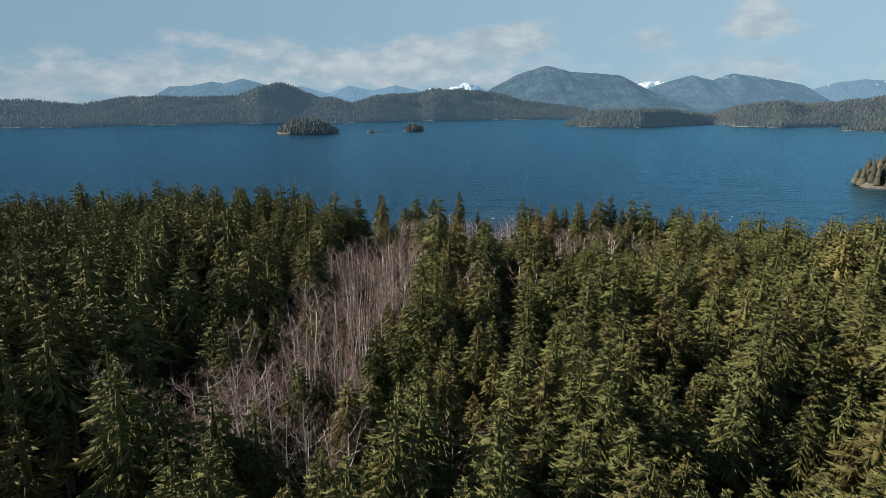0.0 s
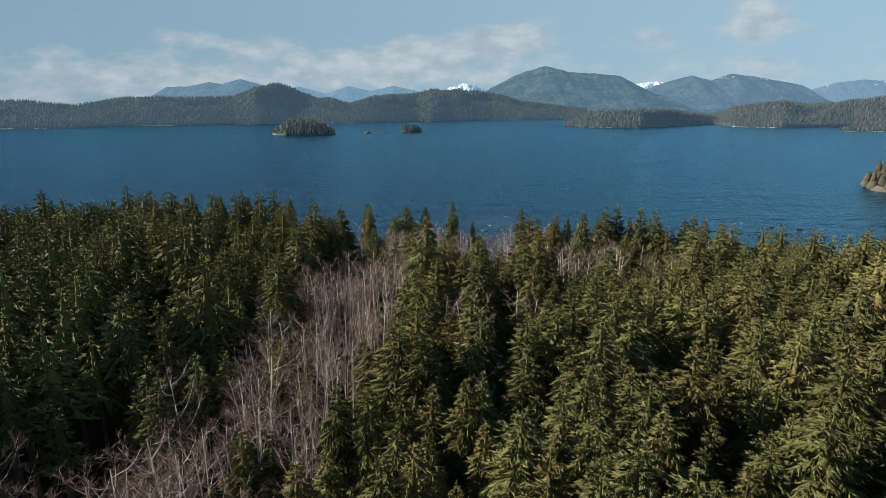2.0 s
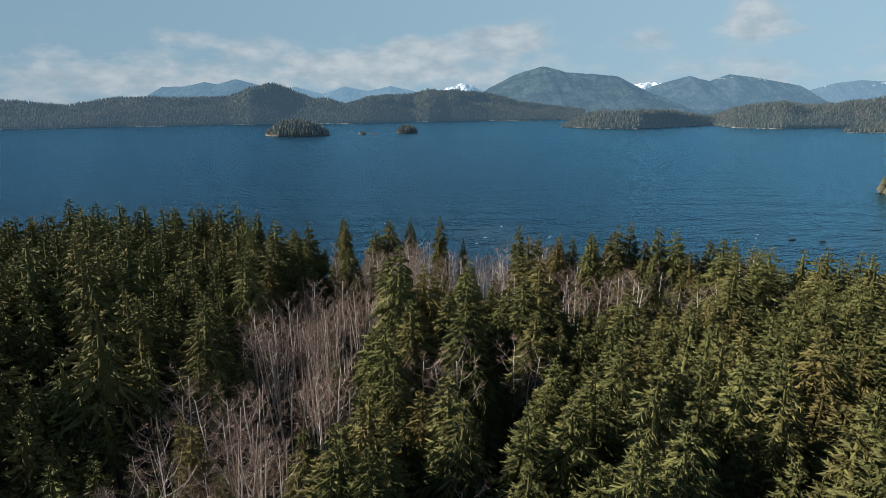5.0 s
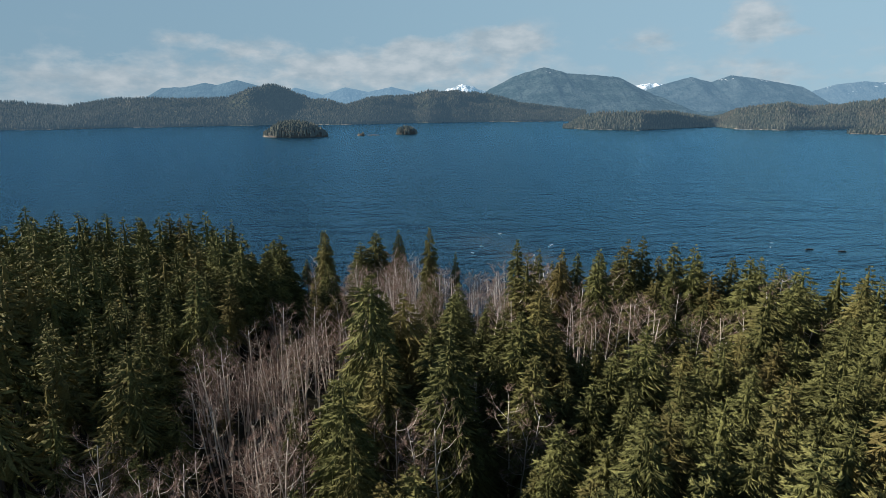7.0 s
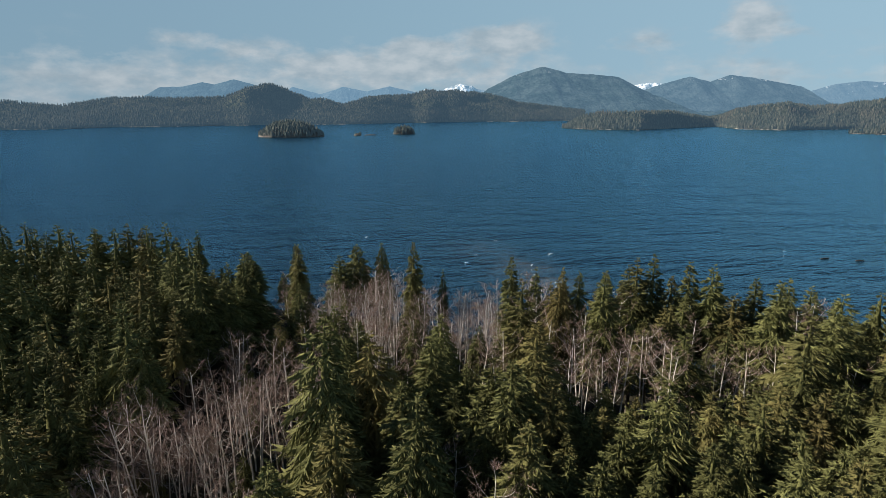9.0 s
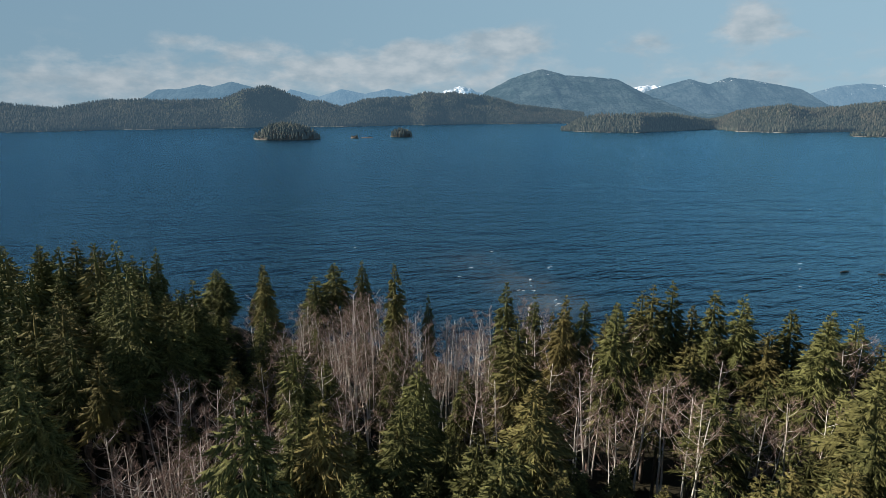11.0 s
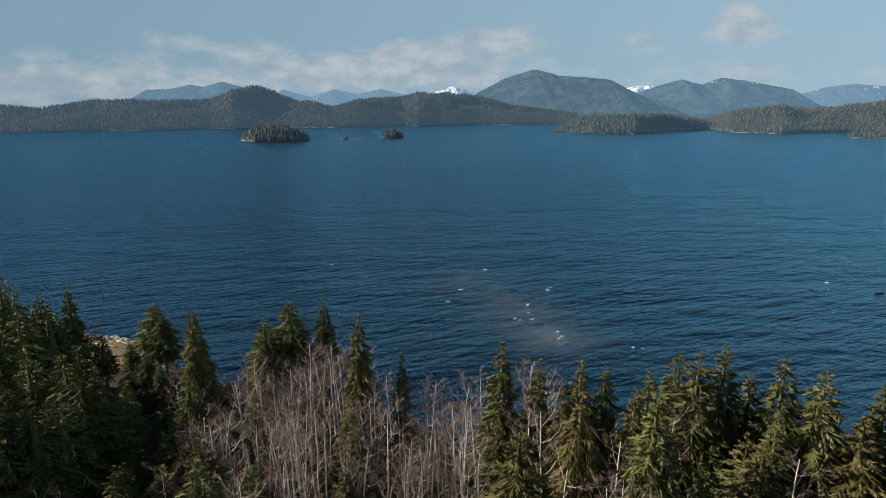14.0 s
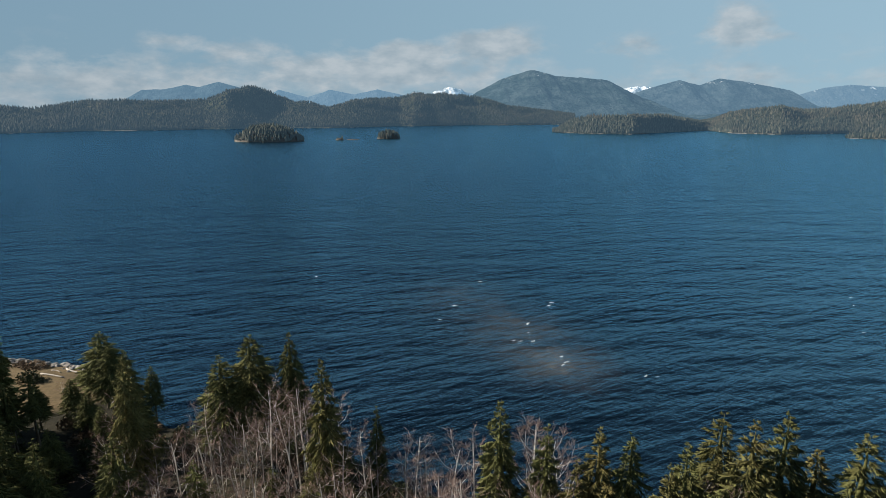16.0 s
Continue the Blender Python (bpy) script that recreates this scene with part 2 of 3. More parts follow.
OPEN_GROUND = open_ground()
SHRUB = mottled("shrub_leaves", (0.018, 0.026, 0.012, 1), (0.07, 0.075, 0.03, 1), 2.0, 0.8)
ROCK = mottled("shore_rock", (0.035, 0.032, 0.028, 1), (0.16, 0.14, 0.125, 1), 1.1, 0.85, 0.08, (1, 1, 1), True)
PALE_ROCK = mottled("pale_shore_rock", (0.10, 0.093, 0.085, 1), (0.36, 0.34, 0.32, 1), 1.4, 0.85, 0.05, (1, 1, 1), True)
DRIFT = mottled("driftwood", (0.28, 0.25, 0.22, 1), (0.5, 0.47, 0.43, 1), 3.0, 0.8)
FOAM = mottled("foam", (0.4, 0.43, 0.45, 1), (0.68, 0.7, 0.71, 1), 2.0, 0.6)
WATER = water_surface()

# ---- mesh helpers ----


def mesh_of(name, verts, faces, mats, index=None, smooth=False, attribute=None):
    me = bpy.data.meshes.new(name)
    v = np.asarray(verts, dtype=np.float32).reshape(-1, 3)
    if isinstance(faces, np.ndarray):
        k = faces.shape[1]
        me.vertices.add(len(v))
        me.vertices.foreach_set("co", v.ravel())
        me.loops.add(faces.size)
        me.loops.foreach_set("vertex_index", faces.ravel().astype(np.int32))
        me.polygons.add(len(faces))
        me.polygons.foreach_set("loop_start", np.arange(0, faces.size, k, dtype=np.int32))
    else:
        me.from_pydata(v.tolist(), [], faces)
    for m in mats if isinstance(mats, (list, tuple)) else [mats]:
        me.materials.append(m)
    if index is not None:
        me.polygons.foreach_set("material_index", np.asarray(index, dtype=np.int32))
    if smooth:
        me.polygons.foreach_set("use_smooth", np.ones(len(me.polygons), dtype=bool))
    if attribute is not None:
        a = me.attributes.new("tree", "FLOAT", "POINT")
        a.data.foreach_set("value", np.asarray(attribute, dtype=np.float32))
    me.update(calc_edges=True)
    me.validate()
    return me


def child(name, me, parent, label=""):
    ob = new(name, me)
    ob.parent = parent
    return tagged(ob, label)


class Soup:
    """Triangles gathered in plain lists."""

    def __init__(self):
        self.v, self.f = [], []

    def tri(self, a, b, c):
        i = len(self.v)
        self.v += [a, b, c]
        self.f.append((i, i + 1, i + 2))

    def fan(self, pts):
        """One leaf of several triangles that share corners."""
        i = len(self.v)
        self.v += pts
        self.f += [(i, i + k, i + k + 1) for k in range(1, len(pts) - 1)]

    def tube(self, points, radii, sides, spin=0.0):
        rings = []
        for k, (p, r) in enumerate(zip(points, radii)):
            p = np.asarray(p, float)
            a, b = np.asarray(points[max(k - 1, 0)], float), np.asarray(points[min(k + 1, len(points) - 1)], float)
            d = b - a
            d /= np.linalg.norm(d) + 1e-9
            u = np.cross(d, (0, 0, 1) if abs(d[2]) < 0.9 else (1, 0, 0))
            u /= np.linalg.norm(u) + 1e-9
            w = np.cross(d, u)
            i = len(self.v)
            rings.append(i)
            for s in range(sides):
                t = spin + s * math.tau / sides
                self.v.append(tuple(p + r * (math.cos(t) * u + math.sin(t) * w)))
        for a, b in zip(rings, rings[1:]):
            for s in range(sides):
                q = (s + 1) % sides
                self.f += [(a + s, a + q, b + q), (a + s, b + q, b + s)]

    def arrays(self):
        return np.array(self.v, dtype=np.float32), np.array(self.f, dtype=np.int32)


# ---- the lie of the land ----
SHORE_X = [-900, -300, -150, -110, -81, -63, -52, -42, -30, -10, 2, 12, 30, 50, 80, 120, 200, 400, 900]
SHORE_Y = [260, 222, 218, 232, 247, 243, 238, 226, 217, 214, 209, 201, 190, 185, 178, 168, 150, 110, 20]


def shore_y(x):
    return np.interp(x, SHORE_X, SHORE_Y)


def ground_z(x, y):
    s = shore_y(x) - y
    bump = noise.noise((x * 0.06, y * 0.06, 0.3)) * 0.5 + noise.noise((x * 0.3, y * 0.3, 1.3)) * 0.12
    if s < 0:
        return max(-7.0, 0.16 * s) + bump * 0.2
    return 1.4 * (1 - math.exp(-s / 5.0)) + 0.035 * min(s, 150) + bump * min(1.0, s / 6)


def in_clearing(x, y):
    return -95 < x < -43 and y > 213 + 0.12 * abs(x + 70)


def build_ground():
    xs = np.concatenate([np.linspace(-900, -180, 13)[:-1], np.linspace(-180, 180, 121), np.linspace(180, 900, 13)[1:]])
    rel = np.concatenate([np.linspace(-900, -260, 9)[:-1], np.linspace(-260, -60, 34)[:-1], np.linspace(-60, 12, 49), [25, 50]])
    verts = [(x, shore_y(x) + r, ground_z(x, shore_y(x) + r)) for r in rel for x in xs]
    w = len(xs)
    faces, index = [], []
    for j in range(len(rel) - 1):
        for i in range(w - 1):
            faces.append((j * w + i, j * w + i + 1, (j + 1) * w + i + 1, (j + 1) * w + i))
            x, y = xs[i], shore_y(xs[i]) + rel[j]
            index.append(1 if rel[j] > -1.5 and x < -40 else 0)
    me = mesh_of("ground", verts, np.array(faces), [OPEN_GROUND, ROCK], index, True)
    return tagged(new("ground", me), "dark forest floor sloping down to a rocky sea shore", "ground", kind="structure")


def build_water():
    xs = np.linspace(-7000, 7000, 29)
    ys = np.concatenate([np.linspace(-1500, 0, 4)[:-1], np.linspace(0, 5200, 21)])
    verts = [(x, y, 0) for y in ys for x in xs]
    w = len(xs)
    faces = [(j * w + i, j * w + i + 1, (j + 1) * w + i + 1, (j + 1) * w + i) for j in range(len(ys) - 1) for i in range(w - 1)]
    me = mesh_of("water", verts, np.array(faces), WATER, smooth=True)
    return tagged(new("water", me), "dark blue wind-rippled sea water with small waves", "water", kind="structure")


build_ground()
build_water()

# ---- far shores and mountains ----


def little_trees(spots, rng, low, high, slim=0.2, tiers=((0.05, 0.72, 1.0), (0.45, 1.0, 0.62))):
    """Many small pointed conifers as two stacked, ragged five-sided cones each."""
    v, f, tone = [], [], []
    for x, y, z in spots:
        h = rng.uniform(low, high)
        r = h * slim * rng.uniform(0.8, 1.3)
        t = rng.random()
        for base, top, rad in tiers:
            i = len(v)
            spin = rng.uniform(0, 6.28)
            for s in range(5):
                a = spin + s * math.tau / 5
                q = r * rad * rng.uniform(0.7, 1.25)
                v.append((x + q * math.cos(a), y + q * math.sin(a), z + h * (base + rng.uniform(-0.06, 0.06))))
            v.append((x + rng.uniform(-0.1, 0.1) * r, y, z + h * top))
            f += [(i + s, i + (s + 1) % 5, i + 5) for s in range(5)]
            tone += [t] * 6
    return np.array(v, dtype=np.float32), np.array(f, dtype=np.int32), tone


def far_needles(name, air_glow, leaf=1.0):
    def build(n, p, out):
        pos = where(n)
        tree = n.tone()
        patch = n.noise(pos, 0.012, 4.0)
        c = n.mix(n.math("MULTIPLY", tree, tree), (0.015 * leaf, 0.020 * leaf, 0.016 * leaf, 1), (0.058 * leaf, 0.057 * leaf, 0.042 * leaf, 1))
        c = n.mix(n.math("MULTIPLY", n.ramp(patch, 0.5, 0.7), 0.35 * leaf), c, (0.088, 0.068, 0.046, 1))
        n.link(c, p.inputs["Base Color"])
        p.inputs["Roughness"].default_value = 0.9
        p.inputs["Specular IOR Level"].default_value = 0.1
        # faint blue emission put on the trees to imitate haze in front of them
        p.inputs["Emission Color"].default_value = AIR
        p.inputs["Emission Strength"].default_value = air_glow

    return surface(name, build)


def hills(name, label, line, back, tree_n, glow, seed, tree_h=(6, 13), leaf=1.0):
    """A wooded range behind a waterline. line: x, y of the water's edge and the crest's height behind it."""
    rng = random.Random(seed)
    xs, ys, zs = (np.array(c, float) for c in zip(*line))
    along = np.arange(len(line), dtype=float)

    def at(u, v):
        x, y, z = (np.interp(u, along, c) for c in (xs, ys, zs))
        k = 1 + back * v / math.hypot(x, y)
        lump = noise.noise((x * 0.006, v * 2.5 + seed, 0.0)) * 0.36 + noise.noise((x * 0.02, v * 6.0, seed)) * 0.12
        crest = max(z - 0.75 * tree_h[1], 0.5)
        rise = (1 - (1 - v) ** 1.6) if v <= 1 else 1.0 - (v - 1) * 0.8
        height = crest * max(0.0, rise) * (1 + lump * 4 * v * max(1 - v, 0) * 1.2)
        return x * k, y * k, 1.5 * min(1.0, v * 40) + height

    n_u, n_v = (len(line) - 1) * 10 + 1, 16
    verts = [at(u, v * 1.5 if v > 0 else -0.004) for v in np.linspace(0, 1, n_v) for u in np.linspace(0, len(line) - 1, n_u)]
    faces = [(j * n_u + i, j * n_u + i + 1, (j + 1) * n_u + i + 1, (j + 1) * n_u + i) for j in range(n_v - 1) for i in range(n_u - 1)]
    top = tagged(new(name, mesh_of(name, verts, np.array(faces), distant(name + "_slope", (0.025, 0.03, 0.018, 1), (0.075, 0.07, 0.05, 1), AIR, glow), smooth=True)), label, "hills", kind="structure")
    spots = []
    lengths = np.hypot(np.diff(xs), np.diff(ys))
    steps = np.concatenate([[0], np.cumsum(lengths)])
    for _ in range(tree_n):
        u = float(np.interp(rng.uniform(0, steps[-1]), steps, along))
        v = 0.012 + 1.1 * rng.random() ** 1.35
        spots.append(at(u, v))
    v, f, tone = little_trees(spots, rng, *tree_h, tiers=((0.05, 1.0, 1.0),))
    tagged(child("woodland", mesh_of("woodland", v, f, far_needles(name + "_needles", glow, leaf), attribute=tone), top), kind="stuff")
    # pale rock at the tide line
    sh = Soup()
    for u in np.arange(0, len(line) - 1, 0.03):
        if noise.noise((u * 1.7, seed, 0.0)) + 0.5 * noise.noise((u * 9.0, seed, 2.0)) > 0.05:
            a, b = at(u, 0.0), at(u + 0.03, 0.0)
            h = 0.5 + 0.9 * rng.random()
            k = 0.997
            p = [(a[0] * k, a[1] * k, 0), (b[0] * k, b[1] * k, 0), (b[0] * 1.001, b[1] * 1.001, h), (a[0] * 1.001, a[1] * 1.001, h)]
            sh.fan(p)
    if sh.v:
        v, f = sh.arrays()
        tagged(child("shore_rocks", mesh_of("shore_rocks", v, f, PALE_ROCK), top), kind="stuff")
    return top


def mountain(name, label, ridge, y0, material, deep=500.0, seed=0, rough=1.0):
    xs, zs = (np.array(c, float) for c in zip(*ridge))
    n_u, n_v = 260, 40
    verts = []
    for v in np.linspace(0, 1.25, n_v):
        for x in np.linspace(xs[0], xs[-1], n_u):
            z = np.interp(x, xs, zs)
            gully = noise.fractal((x * 0.006, v * 1.2, seed), 1.0, 2.0, 5)
            fine = noise.fractal((x * 0.02, v * 3.0, seed + 3), 1.0, 2.0, 4)
            fall = v if v <= 1 else 2 - v
            side = 1 - v if v <= 1 else 0
            h = z * fall ** 0.9 + rough * (60 * gully * fall * side * 2.2 + (5 + 11 * side) * fine * min(1, fall * 1.3))
            verts.append((x + 25 * fine * side, y0 - deep * (1 - v) + 70 * gully * side, max(h, -1)))
    faces = [(j * n_u + i, j * n_u + i + 1, (j + 1) * n_u + i + 1, (j + 1) * n_u + i) for j in range(n_v - 1) for i in range(n_u - 1)]
    return tagged(new(name, mesh_of(name, verts, np.array(faces), material, smooth=True)), label, "mountain", kind="structure")


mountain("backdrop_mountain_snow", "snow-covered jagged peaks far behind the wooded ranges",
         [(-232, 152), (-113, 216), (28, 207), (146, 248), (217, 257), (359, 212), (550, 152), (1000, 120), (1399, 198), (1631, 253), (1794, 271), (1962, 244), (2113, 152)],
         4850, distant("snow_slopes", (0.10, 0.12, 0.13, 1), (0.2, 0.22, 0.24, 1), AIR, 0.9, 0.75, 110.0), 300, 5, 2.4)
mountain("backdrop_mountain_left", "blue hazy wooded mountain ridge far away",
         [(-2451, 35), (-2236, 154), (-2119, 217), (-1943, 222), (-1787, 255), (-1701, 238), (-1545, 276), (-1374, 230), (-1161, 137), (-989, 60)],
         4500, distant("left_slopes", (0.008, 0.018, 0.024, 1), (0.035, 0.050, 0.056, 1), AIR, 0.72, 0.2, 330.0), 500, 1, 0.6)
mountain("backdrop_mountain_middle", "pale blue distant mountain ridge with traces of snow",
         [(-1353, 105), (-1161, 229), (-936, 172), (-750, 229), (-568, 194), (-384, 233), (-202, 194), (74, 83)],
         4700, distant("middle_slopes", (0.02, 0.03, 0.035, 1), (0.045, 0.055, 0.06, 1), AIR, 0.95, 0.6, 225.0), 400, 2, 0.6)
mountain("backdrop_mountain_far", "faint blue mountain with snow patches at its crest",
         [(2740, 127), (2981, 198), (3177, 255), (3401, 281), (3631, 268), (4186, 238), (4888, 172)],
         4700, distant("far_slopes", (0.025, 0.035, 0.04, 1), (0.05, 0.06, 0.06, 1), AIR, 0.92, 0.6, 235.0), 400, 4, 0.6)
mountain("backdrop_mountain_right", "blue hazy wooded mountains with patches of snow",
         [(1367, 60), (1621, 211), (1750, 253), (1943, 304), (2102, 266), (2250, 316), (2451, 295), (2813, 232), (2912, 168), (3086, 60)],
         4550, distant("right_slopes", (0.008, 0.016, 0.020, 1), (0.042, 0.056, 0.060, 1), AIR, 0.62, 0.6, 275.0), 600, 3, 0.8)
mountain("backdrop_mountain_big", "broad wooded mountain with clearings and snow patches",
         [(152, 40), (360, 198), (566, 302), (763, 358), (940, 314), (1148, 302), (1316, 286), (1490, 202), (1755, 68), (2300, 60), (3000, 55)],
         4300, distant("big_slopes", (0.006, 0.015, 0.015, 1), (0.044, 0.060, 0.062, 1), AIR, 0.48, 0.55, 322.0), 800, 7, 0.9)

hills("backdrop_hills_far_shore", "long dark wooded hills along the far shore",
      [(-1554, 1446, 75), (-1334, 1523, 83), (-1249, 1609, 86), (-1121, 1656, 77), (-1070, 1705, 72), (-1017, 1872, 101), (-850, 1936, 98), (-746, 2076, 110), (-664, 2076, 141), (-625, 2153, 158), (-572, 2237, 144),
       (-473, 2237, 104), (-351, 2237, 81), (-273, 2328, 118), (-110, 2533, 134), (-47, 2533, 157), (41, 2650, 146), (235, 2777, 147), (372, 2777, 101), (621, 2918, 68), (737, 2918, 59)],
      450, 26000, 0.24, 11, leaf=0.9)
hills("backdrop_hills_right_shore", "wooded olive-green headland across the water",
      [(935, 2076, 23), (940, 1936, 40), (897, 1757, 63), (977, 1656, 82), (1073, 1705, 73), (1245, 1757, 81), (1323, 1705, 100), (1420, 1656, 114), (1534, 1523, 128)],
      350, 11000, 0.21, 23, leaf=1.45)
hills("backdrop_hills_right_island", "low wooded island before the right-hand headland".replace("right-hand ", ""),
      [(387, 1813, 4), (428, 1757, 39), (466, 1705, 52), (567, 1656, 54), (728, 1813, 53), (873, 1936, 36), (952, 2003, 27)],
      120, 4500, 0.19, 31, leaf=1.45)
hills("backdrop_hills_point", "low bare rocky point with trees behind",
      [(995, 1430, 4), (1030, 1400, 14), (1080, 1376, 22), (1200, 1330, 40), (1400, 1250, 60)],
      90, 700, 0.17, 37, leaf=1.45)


def island(name, label, cx, cy, rx, ry, top, trees, tree_h, seed, glow):
    rng = random.Random(seed)
    base = tagged(new(name, None), label, "island")
    base.location = (cx, cy, 0)
    n_r, n_a = 9, 40

    def at(r, a):
        edge = 1 + 0.16 * noise.noise((2 * math.cos(a), 2 * math.sin(a), seed))
        z = top * max(0.0, 1 - r ** 2.4) * (1 + 0.2 * noise.noise((r * 3, a, seed))) + (0.9 + 0.8 * noise.noise((5 * a, r * 4, seed))) * (1 - max(0.0, r - 0.86) / 0.14 * 1.2)
        return rx * r * edge * math.cos(a), ry * r * edge * math.sin(a), z

    verts = [at(r, a) for r in np.linspace(0, 1, n_r + 1)[1:] for a in np.linspace(0, math.tau, n_a, endpoint=False)] + [(0, 0, top + 2)]
    faces = []
    for j in range(n_r - 1):
        for i in range(n_a):
            q = (i + 1) % n_a
            faces.append((j * n_a + i, (j + 1) * n_a + i, (j + 1) * n_a + q, j * n_a + q))
    faces += [(n_r * n_a, i, (i + 1) % n_a) for i in range(n_a)]
    child("rock_base", mesh_of("rock_base", verts, faces, ROCK), base, "pale weathered shore rock")
    spots = []
    for _ in range(trees):
        a, r = rng.uniform(0, math.tau), 0.97 * math.sqrt(rng.random())
        x, y, z = at(r, a)
        spots.append((x, y, z - 1))
    if not spots:
        return base
    v, f, tone = little_trees(spots, rng, *tree_h, slim=0.24)
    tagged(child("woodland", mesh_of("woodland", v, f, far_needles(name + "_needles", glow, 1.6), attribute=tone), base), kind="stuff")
    return base


# last figure: strength of the blue haze glow added to the island's trees
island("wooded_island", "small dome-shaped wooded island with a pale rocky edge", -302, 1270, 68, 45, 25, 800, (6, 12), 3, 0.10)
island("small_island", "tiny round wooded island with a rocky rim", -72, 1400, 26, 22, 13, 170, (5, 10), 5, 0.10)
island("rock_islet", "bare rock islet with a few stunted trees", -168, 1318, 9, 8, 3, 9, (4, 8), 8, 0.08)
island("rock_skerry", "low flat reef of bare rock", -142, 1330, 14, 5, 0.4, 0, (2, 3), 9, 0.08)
island("near_island", "steep wooded islet with sunlit rocky cliffs", 345, 405, 42, 30, 10, 230, (7, 16), 12, 0.0)

# ---- conifers ----


def conifer_mesh(seed, height, radius, taper, levels, per, droop, low, sprays, bulk=1.0):
    """A spruce or hemlock: uneven whorls of drooping boughs, each a spine with tufted side sprays hanging off it. Returns crown and trunk as (verts, faces)."""
    rng = random.Random(seed)
    v, f = [], []

    def tuft(a, b, r, deep):
        """One pointed spray from a towards b: two narrow hanging blades that part at the tip."""
        dx, dy, dz = b[0] - a[0], b[1] - a[1], b[2] - a[2]
        k = math.hypot(dx, dy) + 1e-6
        ux, uy = -dy / k * r, dx / k * r
        i = len(v)
        m, q = rng.uniform(0.15, 0.4), rng.uniform(0.4, 1.6)
        x, y, z = a[0] + m * dx, a[1] + m * dy, a[2] + m * dz - r * deep
        c = rng.uniform(0.75, 1.0)
        v.extend((a, (x + ux, y + uy, z), (b[0] + ux * q, b[1] + uy * q, b[2]), (x - ux, y - uy, z), (a[0] + c * dx - ux * q, a[1] + c * dy - uy * q, a[2] + c * dz - r * q)))
        f.extend(((i, i + 2, i + 1), (i, i + 3, i + 4)))

    lop, heavy = rng.uniform(0, math.tau), rng.uniform(0.05, 0.2)
    for k in range(levels):
        q = (k + 0.5) / levels
        h = low + (1 - low) * q ** 0.85
        d = (1 - h) * height
        size = radius * (1 - math.exp(-d / taper)) * rng.uniform(0.78, 1.15) + 0.22
        count = max(3, round(per * (0.5 + 0.5 * min(1, d / 8)) * rng.uniform(0.85, 1.2)))
        spin = rng.uniform(0, math.tau)
        for b in range(count):
            a = spin + b * math.tau / count + rng.uniform(-0.45, 0.45)
            length = size * rng.uniform(0.6, 1.12) * (1 + heavy * math.cos(a - lop))
            z = height * h + rng.uniform(-0.5, 0.5)
            fall = droop * rng.uniform(0.4, 1.5) * min(1.0, 0.3 + d / 9)
            rise = 0.9 * math.exp(-d / 1.8) + rng.uniform(-0.08, 0.2)
            ca, sa = math.cos(a), math.sin(a)
            sway = rng.uniform(-0.25, 0.25)

            def at(t, across=0.0, down=0.0):
                o, w = length * t, across + sway * length * t * t
                return (o * ca - w * sa, o * sa + w * ca, z + length * (rise * t - fall * t * t) - down)

            thick = (0.055 * length + 0.07) * bulk
            tuft(at(0.4), at(1.1), thick * 1.2, 1.6)
            for j in range(sprays):
                t = 0.30 + 0.58 * (j + rng.uniform(0.1, 0.9)) / sprays
                for side in (-1, 1):
                    reach = (length * 0.40 * (1.2 - 0.75 * t) + 0.16) * rng.uniform(0.7, 1.3)
                    tuft(at(t), at(t + rng.uniform(0.35, 0.8) * reach / length, side * reach * rng.uniform(0.5, 0.95), reach * rng.gauss(0.38, 0.34)), (0.066 * reach + 0.040) * bulk * rng.uniform(0.8, 1.3), rng.uniform(1.2, 2.4))
    # the close inner growth round the stem
    n = 7
    rings = [(low, 0.19), (low + 0.3 * (1 - low), 0.17), (0.72, 0.10), (0.87, 0.04), (0.97, 0.005)]
    i = len(v)
    for h, r in rings:
        for c in range(n):
            k = radius * r * (0.6 + 0.7 * rng.random())
            v.append((k * math.cos(c * math.tau / n), k * math.sin(c * math.tau / n), height * (h + rng.uniform(-0.03, 0.03) * (h < 0.9))))
    for j in range(len(rings) - 1):
        for c in range(n):
            p, q = i + j * n + c, i + j * n + (c + 1) % n
            f += [(p, q, q + n), (p, q + n, p + n)]
    # leader
    i = len(v)
    v += [(0.07, 0, height * 0.93), (-0.05, 0.06, height * 0.93), (-0.05, -0.06, height * 0.93), (0, 0, height * 1.01)]
    f += [(i, i + 1, i + 3), (i + 1, i + 2, i + 3), (i + 2, i, i + 3)]
    t = Soup()
    bend = rng.uniform(-0.15, 0.15)
    t.tube([(0, 0, -1.2), (bend, 0, height * 0.4), (0, 0, height * 0.97)], [height * 0.0125, height * 0.009, 0.02], 6)
    return (np.array(v, dtype=np.float32), np.array(f, dtype=np.int32)), t.arrays()


# crown radius, taper, droop
SHAPES = [(5.2, 10.0, 0.36), (4.6, 9.0, 0.55), (5.6, 11.0, 0.28), (4.2, 9.5, 0.45), (5.0, 8.0, 0.62), (5.8, 10.5, 0.40)]
NEAR = [conifer_mesh(100 + i, 24.0, r, w, 29, 8.6, d, 0.30, 5, 0.95) for i, (r, w, d) in enumerate(SHAPES)]
FAR = [conifer_mesh(200 + i, 24.0, r, w, 19, 7.2, d, 0.48, 4, 1.0) for i, (r, w, d) in enumerate(SHAPES)]
FARTHEST = [conifer_mesh(250 + i, 24.0, r, w, 14, 6.2, d, 0.50, 2, 1.5) for i, (r, w, d) in enumerate(SHAPES)]
NEAR_MESH = [(mesh_of("crown", *c, NEEDLES), mesh_of("trunk", *t, BARK, smooth=True)) for c, t in NEAR]

